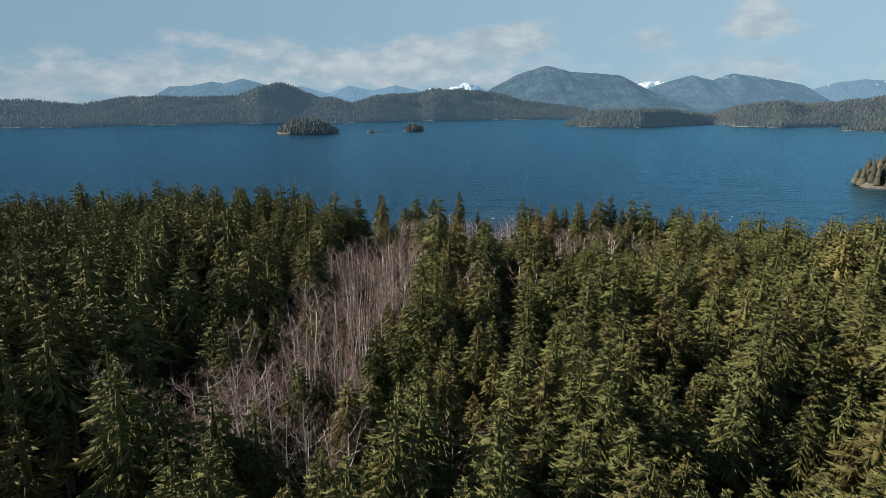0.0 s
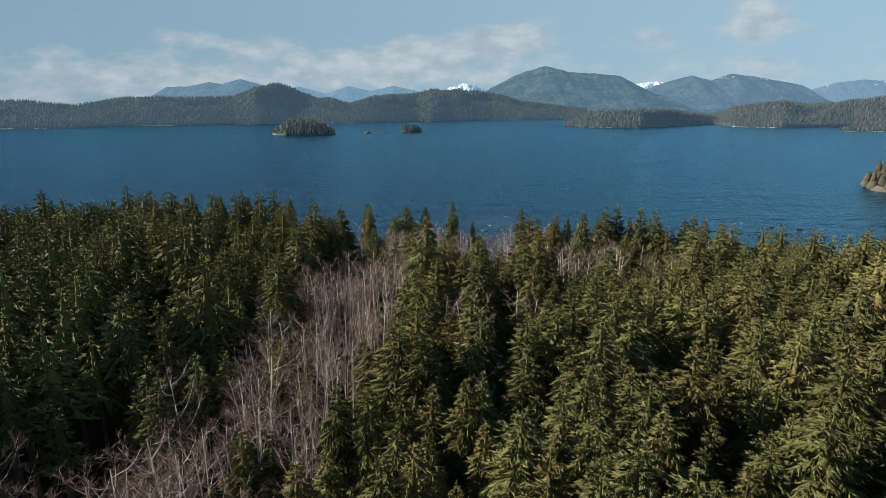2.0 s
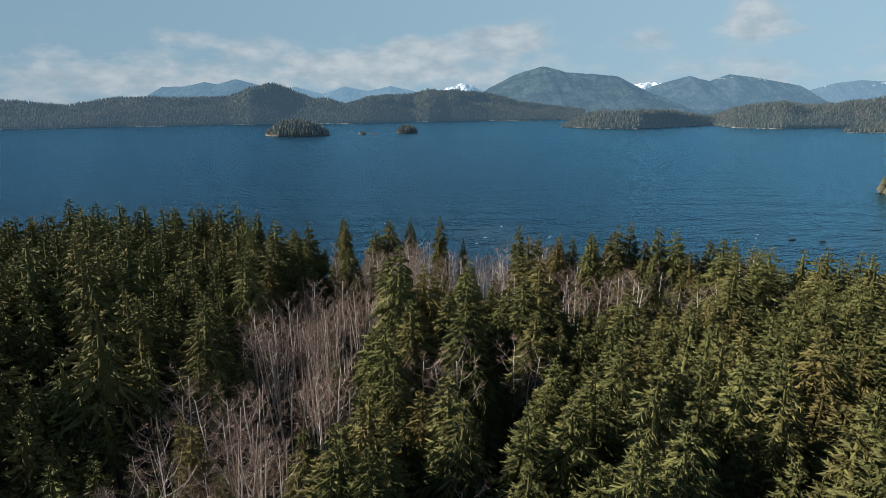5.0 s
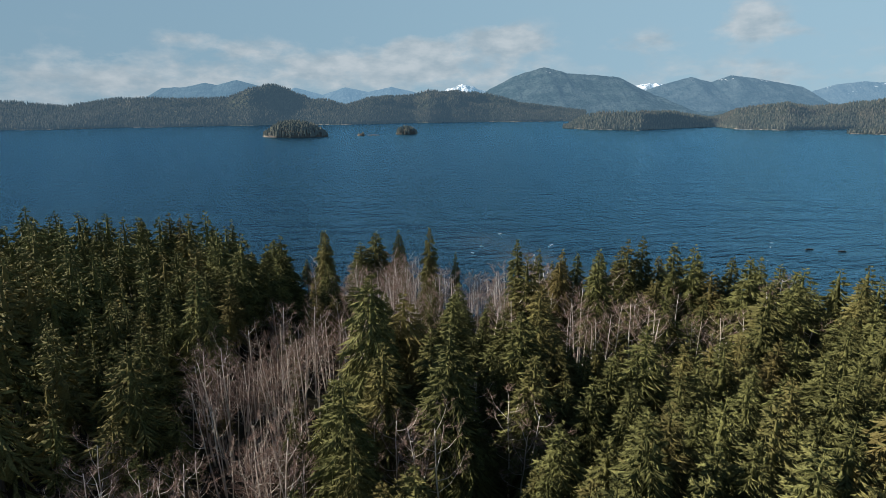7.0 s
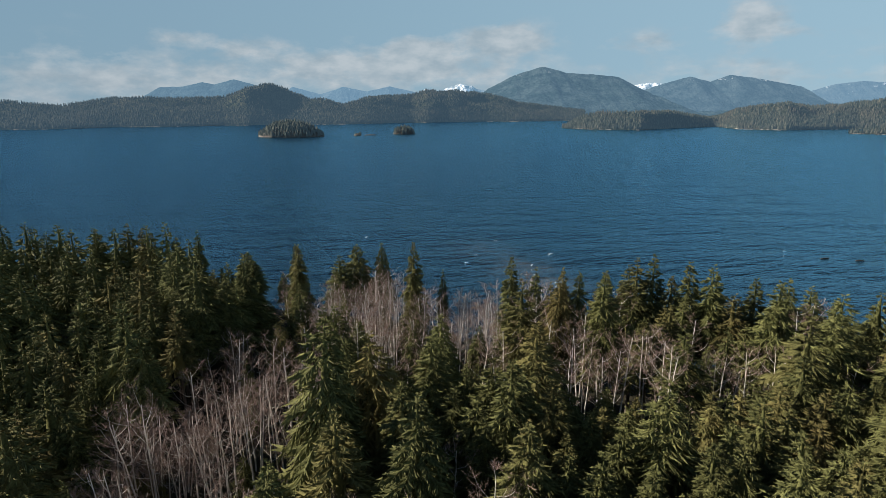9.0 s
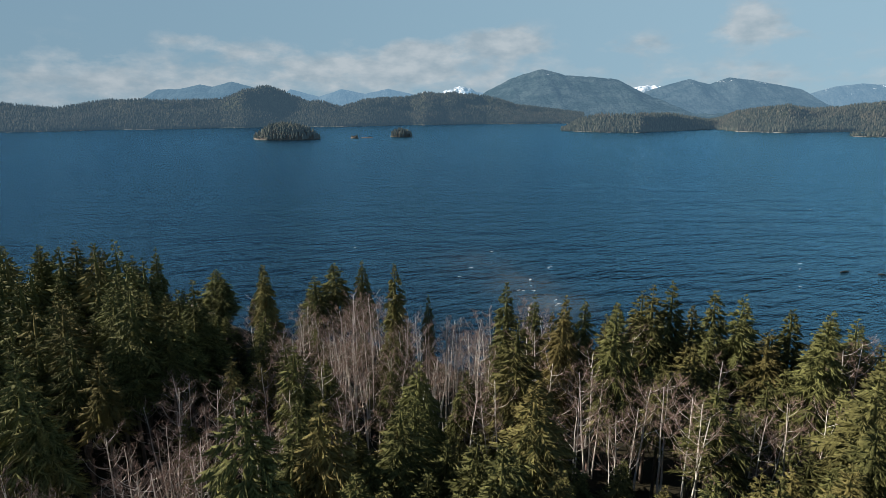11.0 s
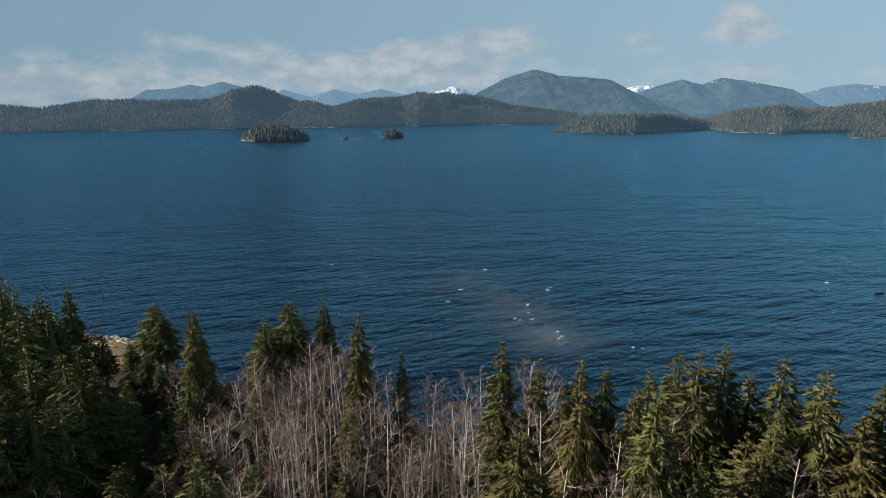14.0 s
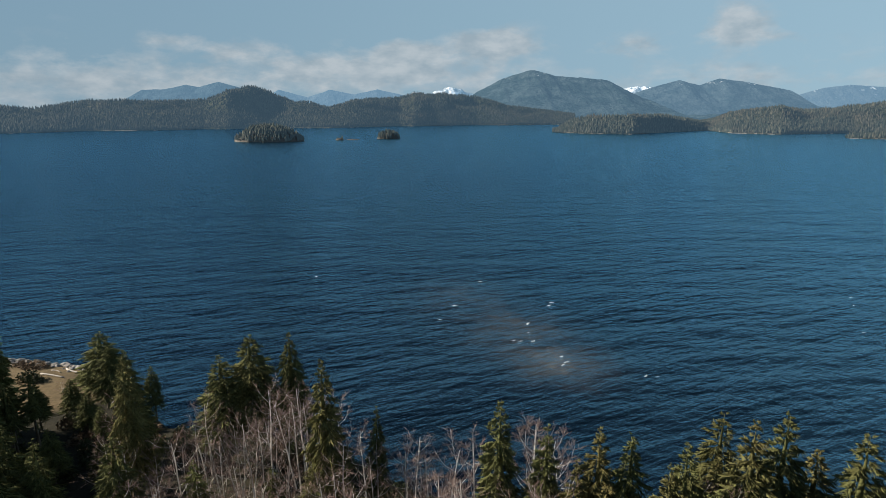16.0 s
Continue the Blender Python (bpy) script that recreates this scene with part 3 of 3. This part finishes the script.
CONIFER_LABELS = [
    "tall dark green spruce with drooping boughs", "slender green hemlock with hanging boughs", "broad olive-green spruce with layered boughs",
    "narrow dark spruce with a pointed top", "spruce with heavily drooping olive boughs", "wide full-crowned green spruce"]


def conifer(kind, x, y, tip, wide, turn, label="", group="conifers of the forest"):
    z = ground_z(x, y)
    k = (tip - z) / 24.0
    tree = tagged(new("conifer_tree"), label or CONIFER_LABELS[kind], "tree", group)
    tree.matrix_world = pose(x, y, z, 0, 0, turn) @ Matrix.Diagonal((wide * k, wide * k, k, 1))
    child("crown", NEAR_MESH[kind][0], tree)
    child("trunk", NEAR_MESH[kind][1], tree)
    return tree


# shore trees: x, y, height of the tip, spread
SHORE_TREES = [
    (5.4, 184, 28.6, 0.75), (-3.5, 204, 23.8, 0.85), (-10, 205, 23.0, 1.5), (-14, 203, 20.5, 1.5), (-44, 223, 16.5, 1.9), (-41.5, 221, 14.5, 1.7), (-20.6, 189.2, 26.7, 0.8), (-22, 192.5, 26.2, 0.75), (-26.4, 171, 29.3, 0.95), (-31, 175, 26.5, 1.0), (-35, 169, 27.5, 1.05), (-38, 178, 25.5, 1.0), (-55.4, 206, 24.5, 0.95), (-66.4, 210.3, 25.8, 1.0), (-72, 200.5, 27.5, 1.0), (32.3, 162.2, 27.6, 0.9), (38.9, 158.4, 29.7, 0.95), (68.4, 144.3, 29.3, 1.1), (-33, 219, 11.5, 1.2), (-50, 213, 11.0, 1.6), (-46, 216, 10.5, 1.5), (-57, 212, 12.5, 1.5), (-41, 212, 10.0, 1.6), (-38, 198, 11.5, 1.5), (-30, 197, 10.5, 1.5), (-46, 197, 14, 1.3), (-35, 190, 13, 1.4), (-28, 206, 9.5, 1.6), (-37, 209, 9, 1.6),
    (25.5, 175.8, 27.6, 0.8), (35.2, 173, 26, 0.9), (48, 168.6, 29.0, 0.95), (51.3, 169, 29.7, 1.0), (57, 166.5, 29.0, 1.1), (69.5, 166.5, 26, 1.0),
    (66, 153.6, 29.4, 1.0), (-50, 206, 26.2, 0.7), (-65.6, 202.8, 28.5, 1.15), (-73.4, 202.7, 27.2, 1.0), (-82, 197.5, 27.7, 1.1), (-104, 208, 24, 1.2),
    (30.1, 174, 25.7, 0.75), (32.5, 171, 23.8, 0.85), (38.5, 173, 25.2, 0.90), (41.3, 170, 23.7, 0.95), (43.2, 171, 25.5, 0.90), (55.4, 170, 25.4, 0.95), (62.5, 167, 26.4, 0.95), (73.5, 163, 26.8, 1.0), (11.7, 184, 22.6, 0.60), (46.3, 171, 23.6, 0.90),
]

# stands of bare alder: x, y, radius
ALDER_STANDS = [
    (-26, 58, 6), (-18, 60, 6), (-23, 67, 8), (-15, 71, 6), (-20, 78, 7), (-19, 87, 7), (-13, 84, 5), (-14, 96, 5), (-21, 95, 5), (-28, 99, 4), (-15, 106, 5), (-11, 107, 5), (-16, 115, 5),
    (-13, 117, 6), (-26, 128, 5), (-16, 128, 9), (-9, 123, 5), (-8, 132, 6), (-9, 141, 6), (-18, 139, 9), (-20, 150, 8), (-12, 148, 7), (-24, 158, 5), (-13, 162, 5), (-15, 190, 9), (-6, 192, 9), (4, 189, 8), (11, 182, 7),
    (-5, 178, 9), (3, 172, 8), (10, 167, 7), (-10, 173, 7), (0, 160, 7), (4, 153, 5), (4, 108, 3), (19, 177, 6), (20, 168, 4),
]


def alder_cover(x, y):
    return max(1 - math.hypot(x - a, y - b) / r for a, b, r in ALDER_STANDS)


def before_alders(x, y):
    return max(alder_cover(x, y + d) for d in ((3, 6) if y < 110 else (3, 6, 9)))


# single alders between the conifers: x, y
LONE_ALDERS = [
    (-12, 47), (-9, 101), (8, 82), (17, 151), (30, 144.5), (43, 141.5), (21, 147.5), (30.5, 161), (36, 157), (17, 113), (43, 148), (53, 144), (61, 150), (32, 150), (36, 144), (22, 148), (30, 166), (44, 140), (61, 144), (30, 179), (24, 180), (-10, 50), (1, 46),
    (38, 166), (40, 150), (70, 142), (29, 172), (15, 184), (34, 178), (45, 170), (-40, 60), (20, 168), (12, 120), (8, 104), (0, 112), (56, 160), (75, 160),
]


def before_lone(x, y, p, q):
    """How far a place lies before a lone alder, on the side of the glade; 99 where it doesn't."""
    u, v = 12 - p, 75 - q
    k = math.hypot(u, v)
    along, off = ((x - p) * u + (y - q) * v) / k, abs((x - p) * v - (y - q) * u) / k
    return abs(along) if off < 2.8 and -2.2 < along < 17 else 99.0


rng = random.Random(42)
plan = []          # conifers: x, y, tip height, spread
taken = [(x, y) for x, y, *_ in SHORE_TREES]
STEP = 4.4
for j in range(int(260 / STEP)):
    for i in range(int(420 / STEP)):
        x = -210 + (i + 0.5 * (j % 2)) * STEP + rng.uniform(-1.5, 1.5)
        y = 10 + j * STEP + rng.uniform(-1.5, 1.5)
        a, b, c, d = rng.random(), rng.random(), rng.random(), rng.random()
        s = shore_y(x) - y
        edge = 9 if x > -40 else 12
        if s < edge or (y > 184 and -14 < x < 14) or (y > 174 and 10 < x < 23) or (y > 186 and -42 < x < 0) or (x < -38 and y > 207) or in_clearing(x, y) or x > 14 + 0.82 * y or x < -30 - 0.84 * y:
            continue
        if x < 6 and rng.random() < 0.2:
            continue
        cover = alder_cover(x, y)
        if cover > 0 and a > (0.24 if y < 135 else 0.46):
            continue
        if cover <= 0 and before_alders(x, y) > 0.1 and a > 0.45:
            continue
        if noise.noise((x * 0.07, y * 0.07, 7.7)) < -0.46 and s > 25:
            continue
        before = min(before_lone(x, y, p, q) for p, q in LONE_ALDERS)
        if before < 7:
            continue
        if min(math.hypot(x - p, y - q) for p, q in taken) < 3.0:
            continue
        low_front = y > 158 and abs(0.791 * (x - 18) + 0.611 * (y - 124)) < 6.5 and y < 222
        tall = 20.8 + 7.5 * b * b + (3.0 if d > 0.93 else 0.0) + 3.2 * noise.noise((x * 0.03, y * 0.03, 2.2)) - (8 * c if cover > 0 or before_alders(x, y) > 0.1 else 0) - (5 * c if d < 0.18 else 0) - max(0.0, 22 - s) * 0.12
        if cover > 0 or before_alders(x, y) > 0.12:
            tall = 8 + 9 * b
        elif y < 135 and max(alder_cover(x + k, y) for k in (4, 8, 12, 16)) > 0.1:
            tall *= 0.62 + 0.2 * d
        if low_front:
            tall = 13 + 7 * b
        if before < 17:
            tall = min(tall, 13.5 + 0.4 * before)
        plan.append((x, y, ground_z(x, y) + tall * 0.98, 1.02 + 0.34 * c))


def closeness(p):
    """How near a place lies to the glade that runs down the middle of the wood."""
    return math.hypot(p[0] - 12, max(0.0, abs(p[1] - 95) - 70) * 1.5)


plan.sort(key=closeness)
for x, y, tip, wide in SHORE_TREES:
    conifer(rng.randrange(6), x, y, tip, wide, rng.uniform(0, 360), "tall spruce standing at the edge of the shore", "conifers of the forest")
SINGLE = 256
for x, y, tip, wide in plan[:SINGLE]:
    conifer(rng.randrange(6), x, y, tip, wide, rng.uniform(0, 360))


def build_forest(rows):
    vs, fs, tone, mat = [], [], [], []
    start = 0
    for x, y, tip, wide in rows:
        crown, trunk = (FARTHEST if x < -45 or x > 84 or (x < -30 and y < 120) else FAR)[rng.randrange(6)]
        z = ground_z(x, y)
        k, t = (tip - z) / 24.0, rng.uniform(0, math.tau)
        turn = np.array([[math.cos(t) * k * wide, -math.sin(t) * k * wide, 0], [math.sin(t) * k * wide, math.cos(t) * k * wide, 0], [0, 0, k]], dtype=np.float32)
        shade = rng.random()
        for (v, f), m in ((crown, 0), (trunk, 1)):
            vs.append(v @ turn.T + np.array((x, y, z), dtype=np.float32))
            fs.append(f + start)
            mat.append(np.full(len(f), m))
            tone.append(np.full(len(v), shade))
            start += len(v)
    me = mesh_of("conifer_forest", np.concatenate(vs), np.concatenate(fs), [NEEDLES_FAR, BARK], np.concatenate(mat), attribute=np.concatenate(tone))
    return tagged(new("conifer_forest", me), "dense dark green spruce and hemlock forest", "forest", kind="stuff")


build_forest(plan[SINGLE:])

# ---- bare alders ----


def alder_mesh(seed, height, lean, stems, flare):
    """A leafless alder: pale slender stems, limbs that leave low and sweep upward, and a haze of fine twigs round the head."""
    rng = random.Random(seed)
    wood, twig = Soup(), Soup()

    def jitter(k):
        return np.array((rng.uniform(-k, k), rng.uniform(-k, k), rng.uniform(-k, k)))

    def brush(o, d, reach, thin):
        side = np.cross(d, (rng.uniform(-1, 1), rng.uniform(-1, 1), 0.3))
        side = side / (np.linalg.norm(side) + 1e-6) * thin
        twig.fan([tuple(o - side), tuple(o + side), tuple(o + d * reach)])

    for st in range(stems):
        a = math.tau * st / stems + rng.uniform(-0.6, 0.6)
        off = 0.3 * (stems - 1)
        tilt = lean + (0.06 if stems > 1 else 0.0) * rng.uniform(0.5, 1.3)
        hh = height * rng.uniform(0.84, 1.0)
        n = 7
        pts, drift = [], np.zeros(3)
        for i in range(n + 1):
            t = i / n
            drift = drift + jitter(0.10) * (1, 1, 0) * (i > 0)
            pts.append(np.array(((off + tilt * hh * t) * math.cos(a), (off + tilt * hh * t) * math.sin(a), hh * t - 0.8 * (i == 0))) + drift)
        r0 = 0.0086 * hh
        wood.tube(pts, [max(0.03, r0 * (1 - 0.8 * i / n)) for i in range(n + 1)], 5)
        limbs = 11
        for b in range(limbs):
            t = 0.50 + 0.48 * (b + rng.random()) / limbs
            i = min(int(t * n), n - 1)
            p = pts[i] + (pts[i + 1] - pts[i]) * (t * n - i)
            az = b * 2.4 + rng.uniform(-0.6, 0.6)
            length = hh * rng.uniform(0.19, 0.32) * (1.3 - 0.8 * t) * flare
            flat = np.array((math.cos(az), math.sin(az), 0.0))
            m1 = p + length * (0.34 * flat + np.array((0, 0, 0.18))) + jitter(0.06)
            m2 = m1 + length * (0.24 * flat + np.array((0, 0, 0.27))) + jitter(0.09)
            end = m2 + length * (0.14 * flat + np.array((0, 0, 0.32))) + jitter(0.14)
            thick = 0.034 * (1.25 - 0.7 * t)
            wood.tube([p, m1, m2, end], [thick, thick * 0.8, thick * 0.5, 0.01], 3)
            spine = [p, m1, m2, end]
            for w in range(6):
                u = rng.uniform(0.7, 2.9)
                j = int(u)
                o = spine[j] + (spine[j + 1] - spine[j]) * (u - j)
                e = flat * rng.uniform(0.0, 0.9) + np.array((rng.uniform(-0.8, 0.8), rng.uniform(-0.8, 0.8), rng.uniform(0.1, 0.9)))
                e /= np.linalg.norm(e)
                reach = length * rng.uniform(0.24, 0.44)
                tip = o + e * reach
                brush(o, e, reach, 0.019)
                for _ in range(11):
                    q = o + (tip - o) * rng.uniform(0.2, 1.0)
                    g = e * 0.7 + np.array((rng.uniform(-0.9, 0.9), rng.uniform(-0.9, 0.9), rng.uniform(-0.2, 0.9)))
                    g /= np.linalg.norm(g)
                    brush(q, g, rng.uniform(0.4, 0.9), 0.012)
    return wood.arrays(), twig.arrays()


ALDER_ARRAYS = [alder_mesh(300 + i, 17.0, *row) for i, row in enumerate(((0.015, 1, 0.9), (0.0, 2, 1.0), (0.035, 1, 1.1), (0.01, 1, 1.0), (0.0, 3, 1.0), (0.02, 1, 1.2)))]
ALDERS = [(mesh_of("stem", *w, ALDER_BARK, smooth=True), mesh_of("fine_twigs", *t, ALDER_TWIG)) for w, t in ALDER_ARRAYS]


def alder(kind, x, y, tip, turn, wide=1.0):
    z = ground_z(x, y)
    k = (tip - z) / 17.0
    tree = tagged(new("alder_tree"), "bare leafless alder with pale stems and reddish twigs", "tree", "bare alders in the wood")
    tree.matrix_world = pose(x, y, z, 5.0 * math.sin(turn * 0.37), 5.0 * math.cos(turn * 0.53), turn) @ Matrix.Diagonal((wide * k, wide * k, k, 1))
    child("stem", ALDERS[kind][0], tree, "pale grey stem and limbs")
    tagged(child("spray", ALDERS[kind][1], tree, "fine reddish brown twigs"), kind="stuff")
    return tree


spots = []
for j in range(60):
    for i in range(45):
        x = -60 + i * 2.5 + rng.uniform(-1.1, 1.1)
        y = 40 + j * 2.7 + rng.uniform(-1.1, 1.1)
        a = rng.random()
        if alder_cover(x, y) > 0.02 and a < (0.44 if y < 115 else 0.36 if y < 160 else 0.42) and shore_y(x) - y > 5:
            spots.append((x, y))
rng.shuffle(spots)
alders = [(x, y, ground_z(x, y) + (rng.uniform(18.5, 21.5) if k < len(LONE_ALDERS) else (rng.uniform(14.5, 21.5) if y < 130 else rng.uniform(12.5, 19.5))), rng.uniform(0, 360), rng.uniform(0.85, 1.2)) for k, (x, y) in enumerate(LONE_ALDERS + spots)]
for row in alders[:299]:
    alder(rng.randrange(6), *row)


# ---- the open point by the sea: rocks, driftwood, bushes ----


def stone_mesh(seed):
    rng = random.Random(seed)
    bm = bmesh.new()
    bmesh.ops.create_icosphere(bm, subdivisions=2, radius=1.0)
    for v in bm.verts:
        k = 1 + 0.35 * noise.noise(v.co * 1.3 + Vector((seed, 0, 0))) + 0.15 * noise.noise(v.co * 3.1 + Vector((0, seed, 0)))
        v.co = Vector((v.co.x * k, v.co.y * k * 0.8, max(v.co.z * k * 0.62, -0.3)))
    me = bpy.data.meshes.new("shore_rock")
    bm.to_mesh(me)
    bm.free()
    me.materials.append(PALE_ROCK)
    return me


STONES = [stone_mesh(i) for i in range(6)]
for i in range(140):
    x = rng.uniform(-90, -44)
    inland = abs(rng.gauss(0, 1.6)) - 0.8
    y = shore_y(x) - inland
    size = rng.choice((0.25, 0.35, 0.5, 0.7, 1.1))
    rock = tagged(new("shore_rock", STONES[rng.randrange(6)]), "pale grey weathered rock at the tide line", "rock", "rocks along the shore")
    rock.matrix_world = pose(x, y, max(ground_z(x, y), -0.1), rng.uniform(-12, 12), rng.uniform(-12, 12), rng.uniform(0, 360)) @ Matrix.Diagonal((size, size, size, 1))


def drift_log(a, b, thick, bend):
    s = Soup()
    a, b = Vector(a), Vector(b)
    side = Vector((-(b - a).y, (b - a).x, 0)).normalized() * bend
    pts = [tuple(a.lerp(b, t) + side * math.sin(math.pi * t) + Vector((0, 0, thick * 0.8))) for t in (0, 0.2, 0.4, 0.6, 0.8, 1)]
    s.tube([pts[0], *pts, pts[-1]], [0.01, thick, thick * 1.05, thick * 0.95, thick * 0.9, thick * 0.8, thick * 0.7, 0.01], 8)
    v, f = s.arrays()
    return tagged(new("driftwood_log", mesh_of("driftwood_log", v, f, DRIFT, smooth=True)), "bleached grey driftwood log lying on the beach", "log", "driftwood on the beach")


for ax, ay, bx, by, thick, bend in ((-66, 236.6, -60, 234.9, 0.2, 0.15), (-65.5, 239.2, -62.8, 238.0, 0.12, 0.3), (-54, 231.5, -51.6, 230.6, 0.16, 0.1), (-56.8, 229.4, -54.9, 230.4, 0.14, 0.0), (-63, 240.4, -58.8, 238.4, 0.18, -0.2), (-80, 243.2, -76, 244.6, 0.22, 0.1)):
    drift_log((ax, ay, ground_z(ax, ay)), (bx, by, ground_z(bx, by)), thick, bend)


def bush_mesh(seed, leaves, mat):
    """A rounded shrub of many small leaf sprays."""
    rng = random.Random(seed)
    s = Soup()
    for _ in range(leaves):
        a, u = rng.uniform(0, math.tau), rng.random()
        r = 0.55 + 0.5 * rng.random()
        lump = 1 + 0.3 * noise.noise((math.cos(a) * 1.5, math.sin(a) * 1.5, u * 2 + seed))
        c = Vector((math.cos(a) * math.sqrt(1 - u * u), math.sin(a) * math.sqrt(1 - u * u), u * 0.85)) * r * lump
        d = Vector((rng.gauss(0, 1), rng.gauss(0, 1), rng.gauss(0.4, 0.7))).normalized()
        e = d.cross(Vector((rng.gauss(0, 1), rng.gauss(0, 1), rng.gauss(0, 1)))).normalized()
        k = rng.uniform(0.10, 0.2)
        s.fan([tuple(c - e * k * 0.4), tuple(c + d * k * 0.9 - e * k * 0.5), tuple(c + d * k * 1.6), tuple(c + d * k * 0.8 + e * k * 0.5)])
    return mesh_of("leaves", *s.arrays(), mat)


BROWN = mottled("winter_shrub", (0.07, 0.048, 0.03, 1), (0.17, 0.12, 0.075, 1), 2.5, 0.9)
BUSHES = [bush_mesh(i, 340, SHRUB) for i in range(3)]
BROWN_BUSHES = [bush_mesh(10 + i, 340, BROWN) for i in range(2)]


def bush(x, y, size, tall, brown=False):
    me = rng.choice(BROWN_BUSHES if brown else BUSHES)
    ob = tagged(new("bush", me), "low brown leafless bush on the dry grass" if brown else "low rounded dark green bush", "bush", "bushes by the shore")
    ob.matrix_world = pose(x, y, ground_z(x, y) - 0.1, 0, 0, rng.uniform(0, 360)) @ Matrix.Diagonal((size, size, tall, 1))


for x, y, size, tall in ((-66.5, 233.4, 2.2, 2.4), (-64, 232.6, 1.5, 1.6), (-78, 240, 1.6, 1.5), (-45, 229, 1.6, 1.8), (-74, 236, 1.2, 1.1)):
    bush(x, y, size, tall)
for x, y, size, tall in ((-71.5, 241.6, 2.6, 1.6), (-69, 240.8, 1.8, 1.2), (-74.5, 242.6, 1.7, 1.3)):
    bush(x, y, size, tall, True)
for i in range(40):
    x = rng.uniform(-50, -24)
    y = rng.uniform(178, 216)
    if shore_y(x) - y > 4:
        bush(x, y, rng.uniform(1.2, 2.4), rng.uniform(1.5, 3.2), rng.random() < 0.25)
for i in range(75):
    x, y = rng.uniform(-34, 22), rng.uniform(160, 208)
    if shore_y(x) - y > 3:
        bush(x, y, rng.uniform(0.9, 2.0), rng.uniform(1.5, 3.6), rng.random() < 0.2)
for i in range(34):
    x = rng.uniform(-34, 40)
    y = shore_y(x) - rng.uniform(2, 9)
    bush(x, y, rng.uniform(1.0, 2.0), rng.uniform(1.2, 2.8), rng.random() < 0.4)
alder(2, -52.6, 223.4, ground_z(-52.6, 223.4) + 5.0, 40, 1.3)

# ---- broken crests and floating foam ----


def foam_mesh(seed):
    """One curling strip of foam, thick in the middle and frayed at the ends."""
    rng = random.Random(seed)
    s = Soup()
    n = 14
    curl = rng.uniform(-0.25, 0.35)
    for i in range(n):
        t = i / (n - 1) * 2 - 1
        w = 0.22 * (1 - t * t) * rng.uniform(0.5, 1.3) + 0.03
        y = curl * t * t + rng.uniform(-0.05, 0.05)
        s.v += [(1.3 * t, y - w, 0.02), (1.3 * t, y, 0.045), (1.3 * t, y + w, 0.02)]
    for i in range(n - 1):
        p = 3 * i
        s.f += [(p, p + 3, p + 1), (p + 1, p + 3, p + 4), (p + 1, p + 4, p + 2), (p + 2, p + 4, p + 5)]
    return mesh_of("foam_patch", *s.arrays(), FOAM)


FOAMS = [foam_mesh(i) for i in range(4)]
FOAM_AT = [(39.7, 256.4), (41.3, 256.0), (44.5, 261.6), (47.4, 251.6), (49.8, 246.6), (49.0, 242.0), (50.1, 243.5), (45.3, 268.1), (25.7, 283.3), (35.9, 307.5), (55.6, 285.4), (152.1, 289.0), (133.8, 259.8),
           (44.7, 255.9), (66.2, 236.0), (68.6, 235.6), (21, 271.6), (235, 410), (-22, 314.7), (54.5, 283.0), (147.0, 281.0)]
for x, y in FOAM_AT:
    size = rng.uniform(0.3, 0.75)
    ob = tagged(new("foam_patch", rng.choice(FOAMS)), "small white foam of a breaking wave on the sea", "foam", "foam on the water")
    ob.matrix_world = pose(x, y, -0.03, 0, 0, rng.uniform(-35, 60)) @ Matrix.Diagonal((size, size * rng.uniform(1.2, 2.2), 1, 1))

# two waterlogged trunks afloat
WET = mottled("wet_bark", (0.012, 0.011, 0.010, 1), (0.045, 0.04, 0.036, 1), 2.0, 0.4)
for x, y, turn, length in ((160.9, 277, 14, 4.2), (172.1, 273.6, -8, 3.2)):
    trunk = Soup()
    trunk.tube([(-length / 2, 0, 0.02), (-length / 2 + 0.1, 0, 0.04), (0, 0.12, 0.1), (length / 2 - 0.2, 0, 0.03), (length / 2, 0, 0)], [0.02, 0.26, 0.3, 0.22, 0.02], 8)
    ob = tagged(new("floating_log", mesh_of("floating_log", *trunk.arrays(), WET, smooth=True)), "dark waterlogged tree trunk floating in the sea", "log", "logs afloat")
    ob.matrix_world = pose(x, y, 0, 0, 0, turn)
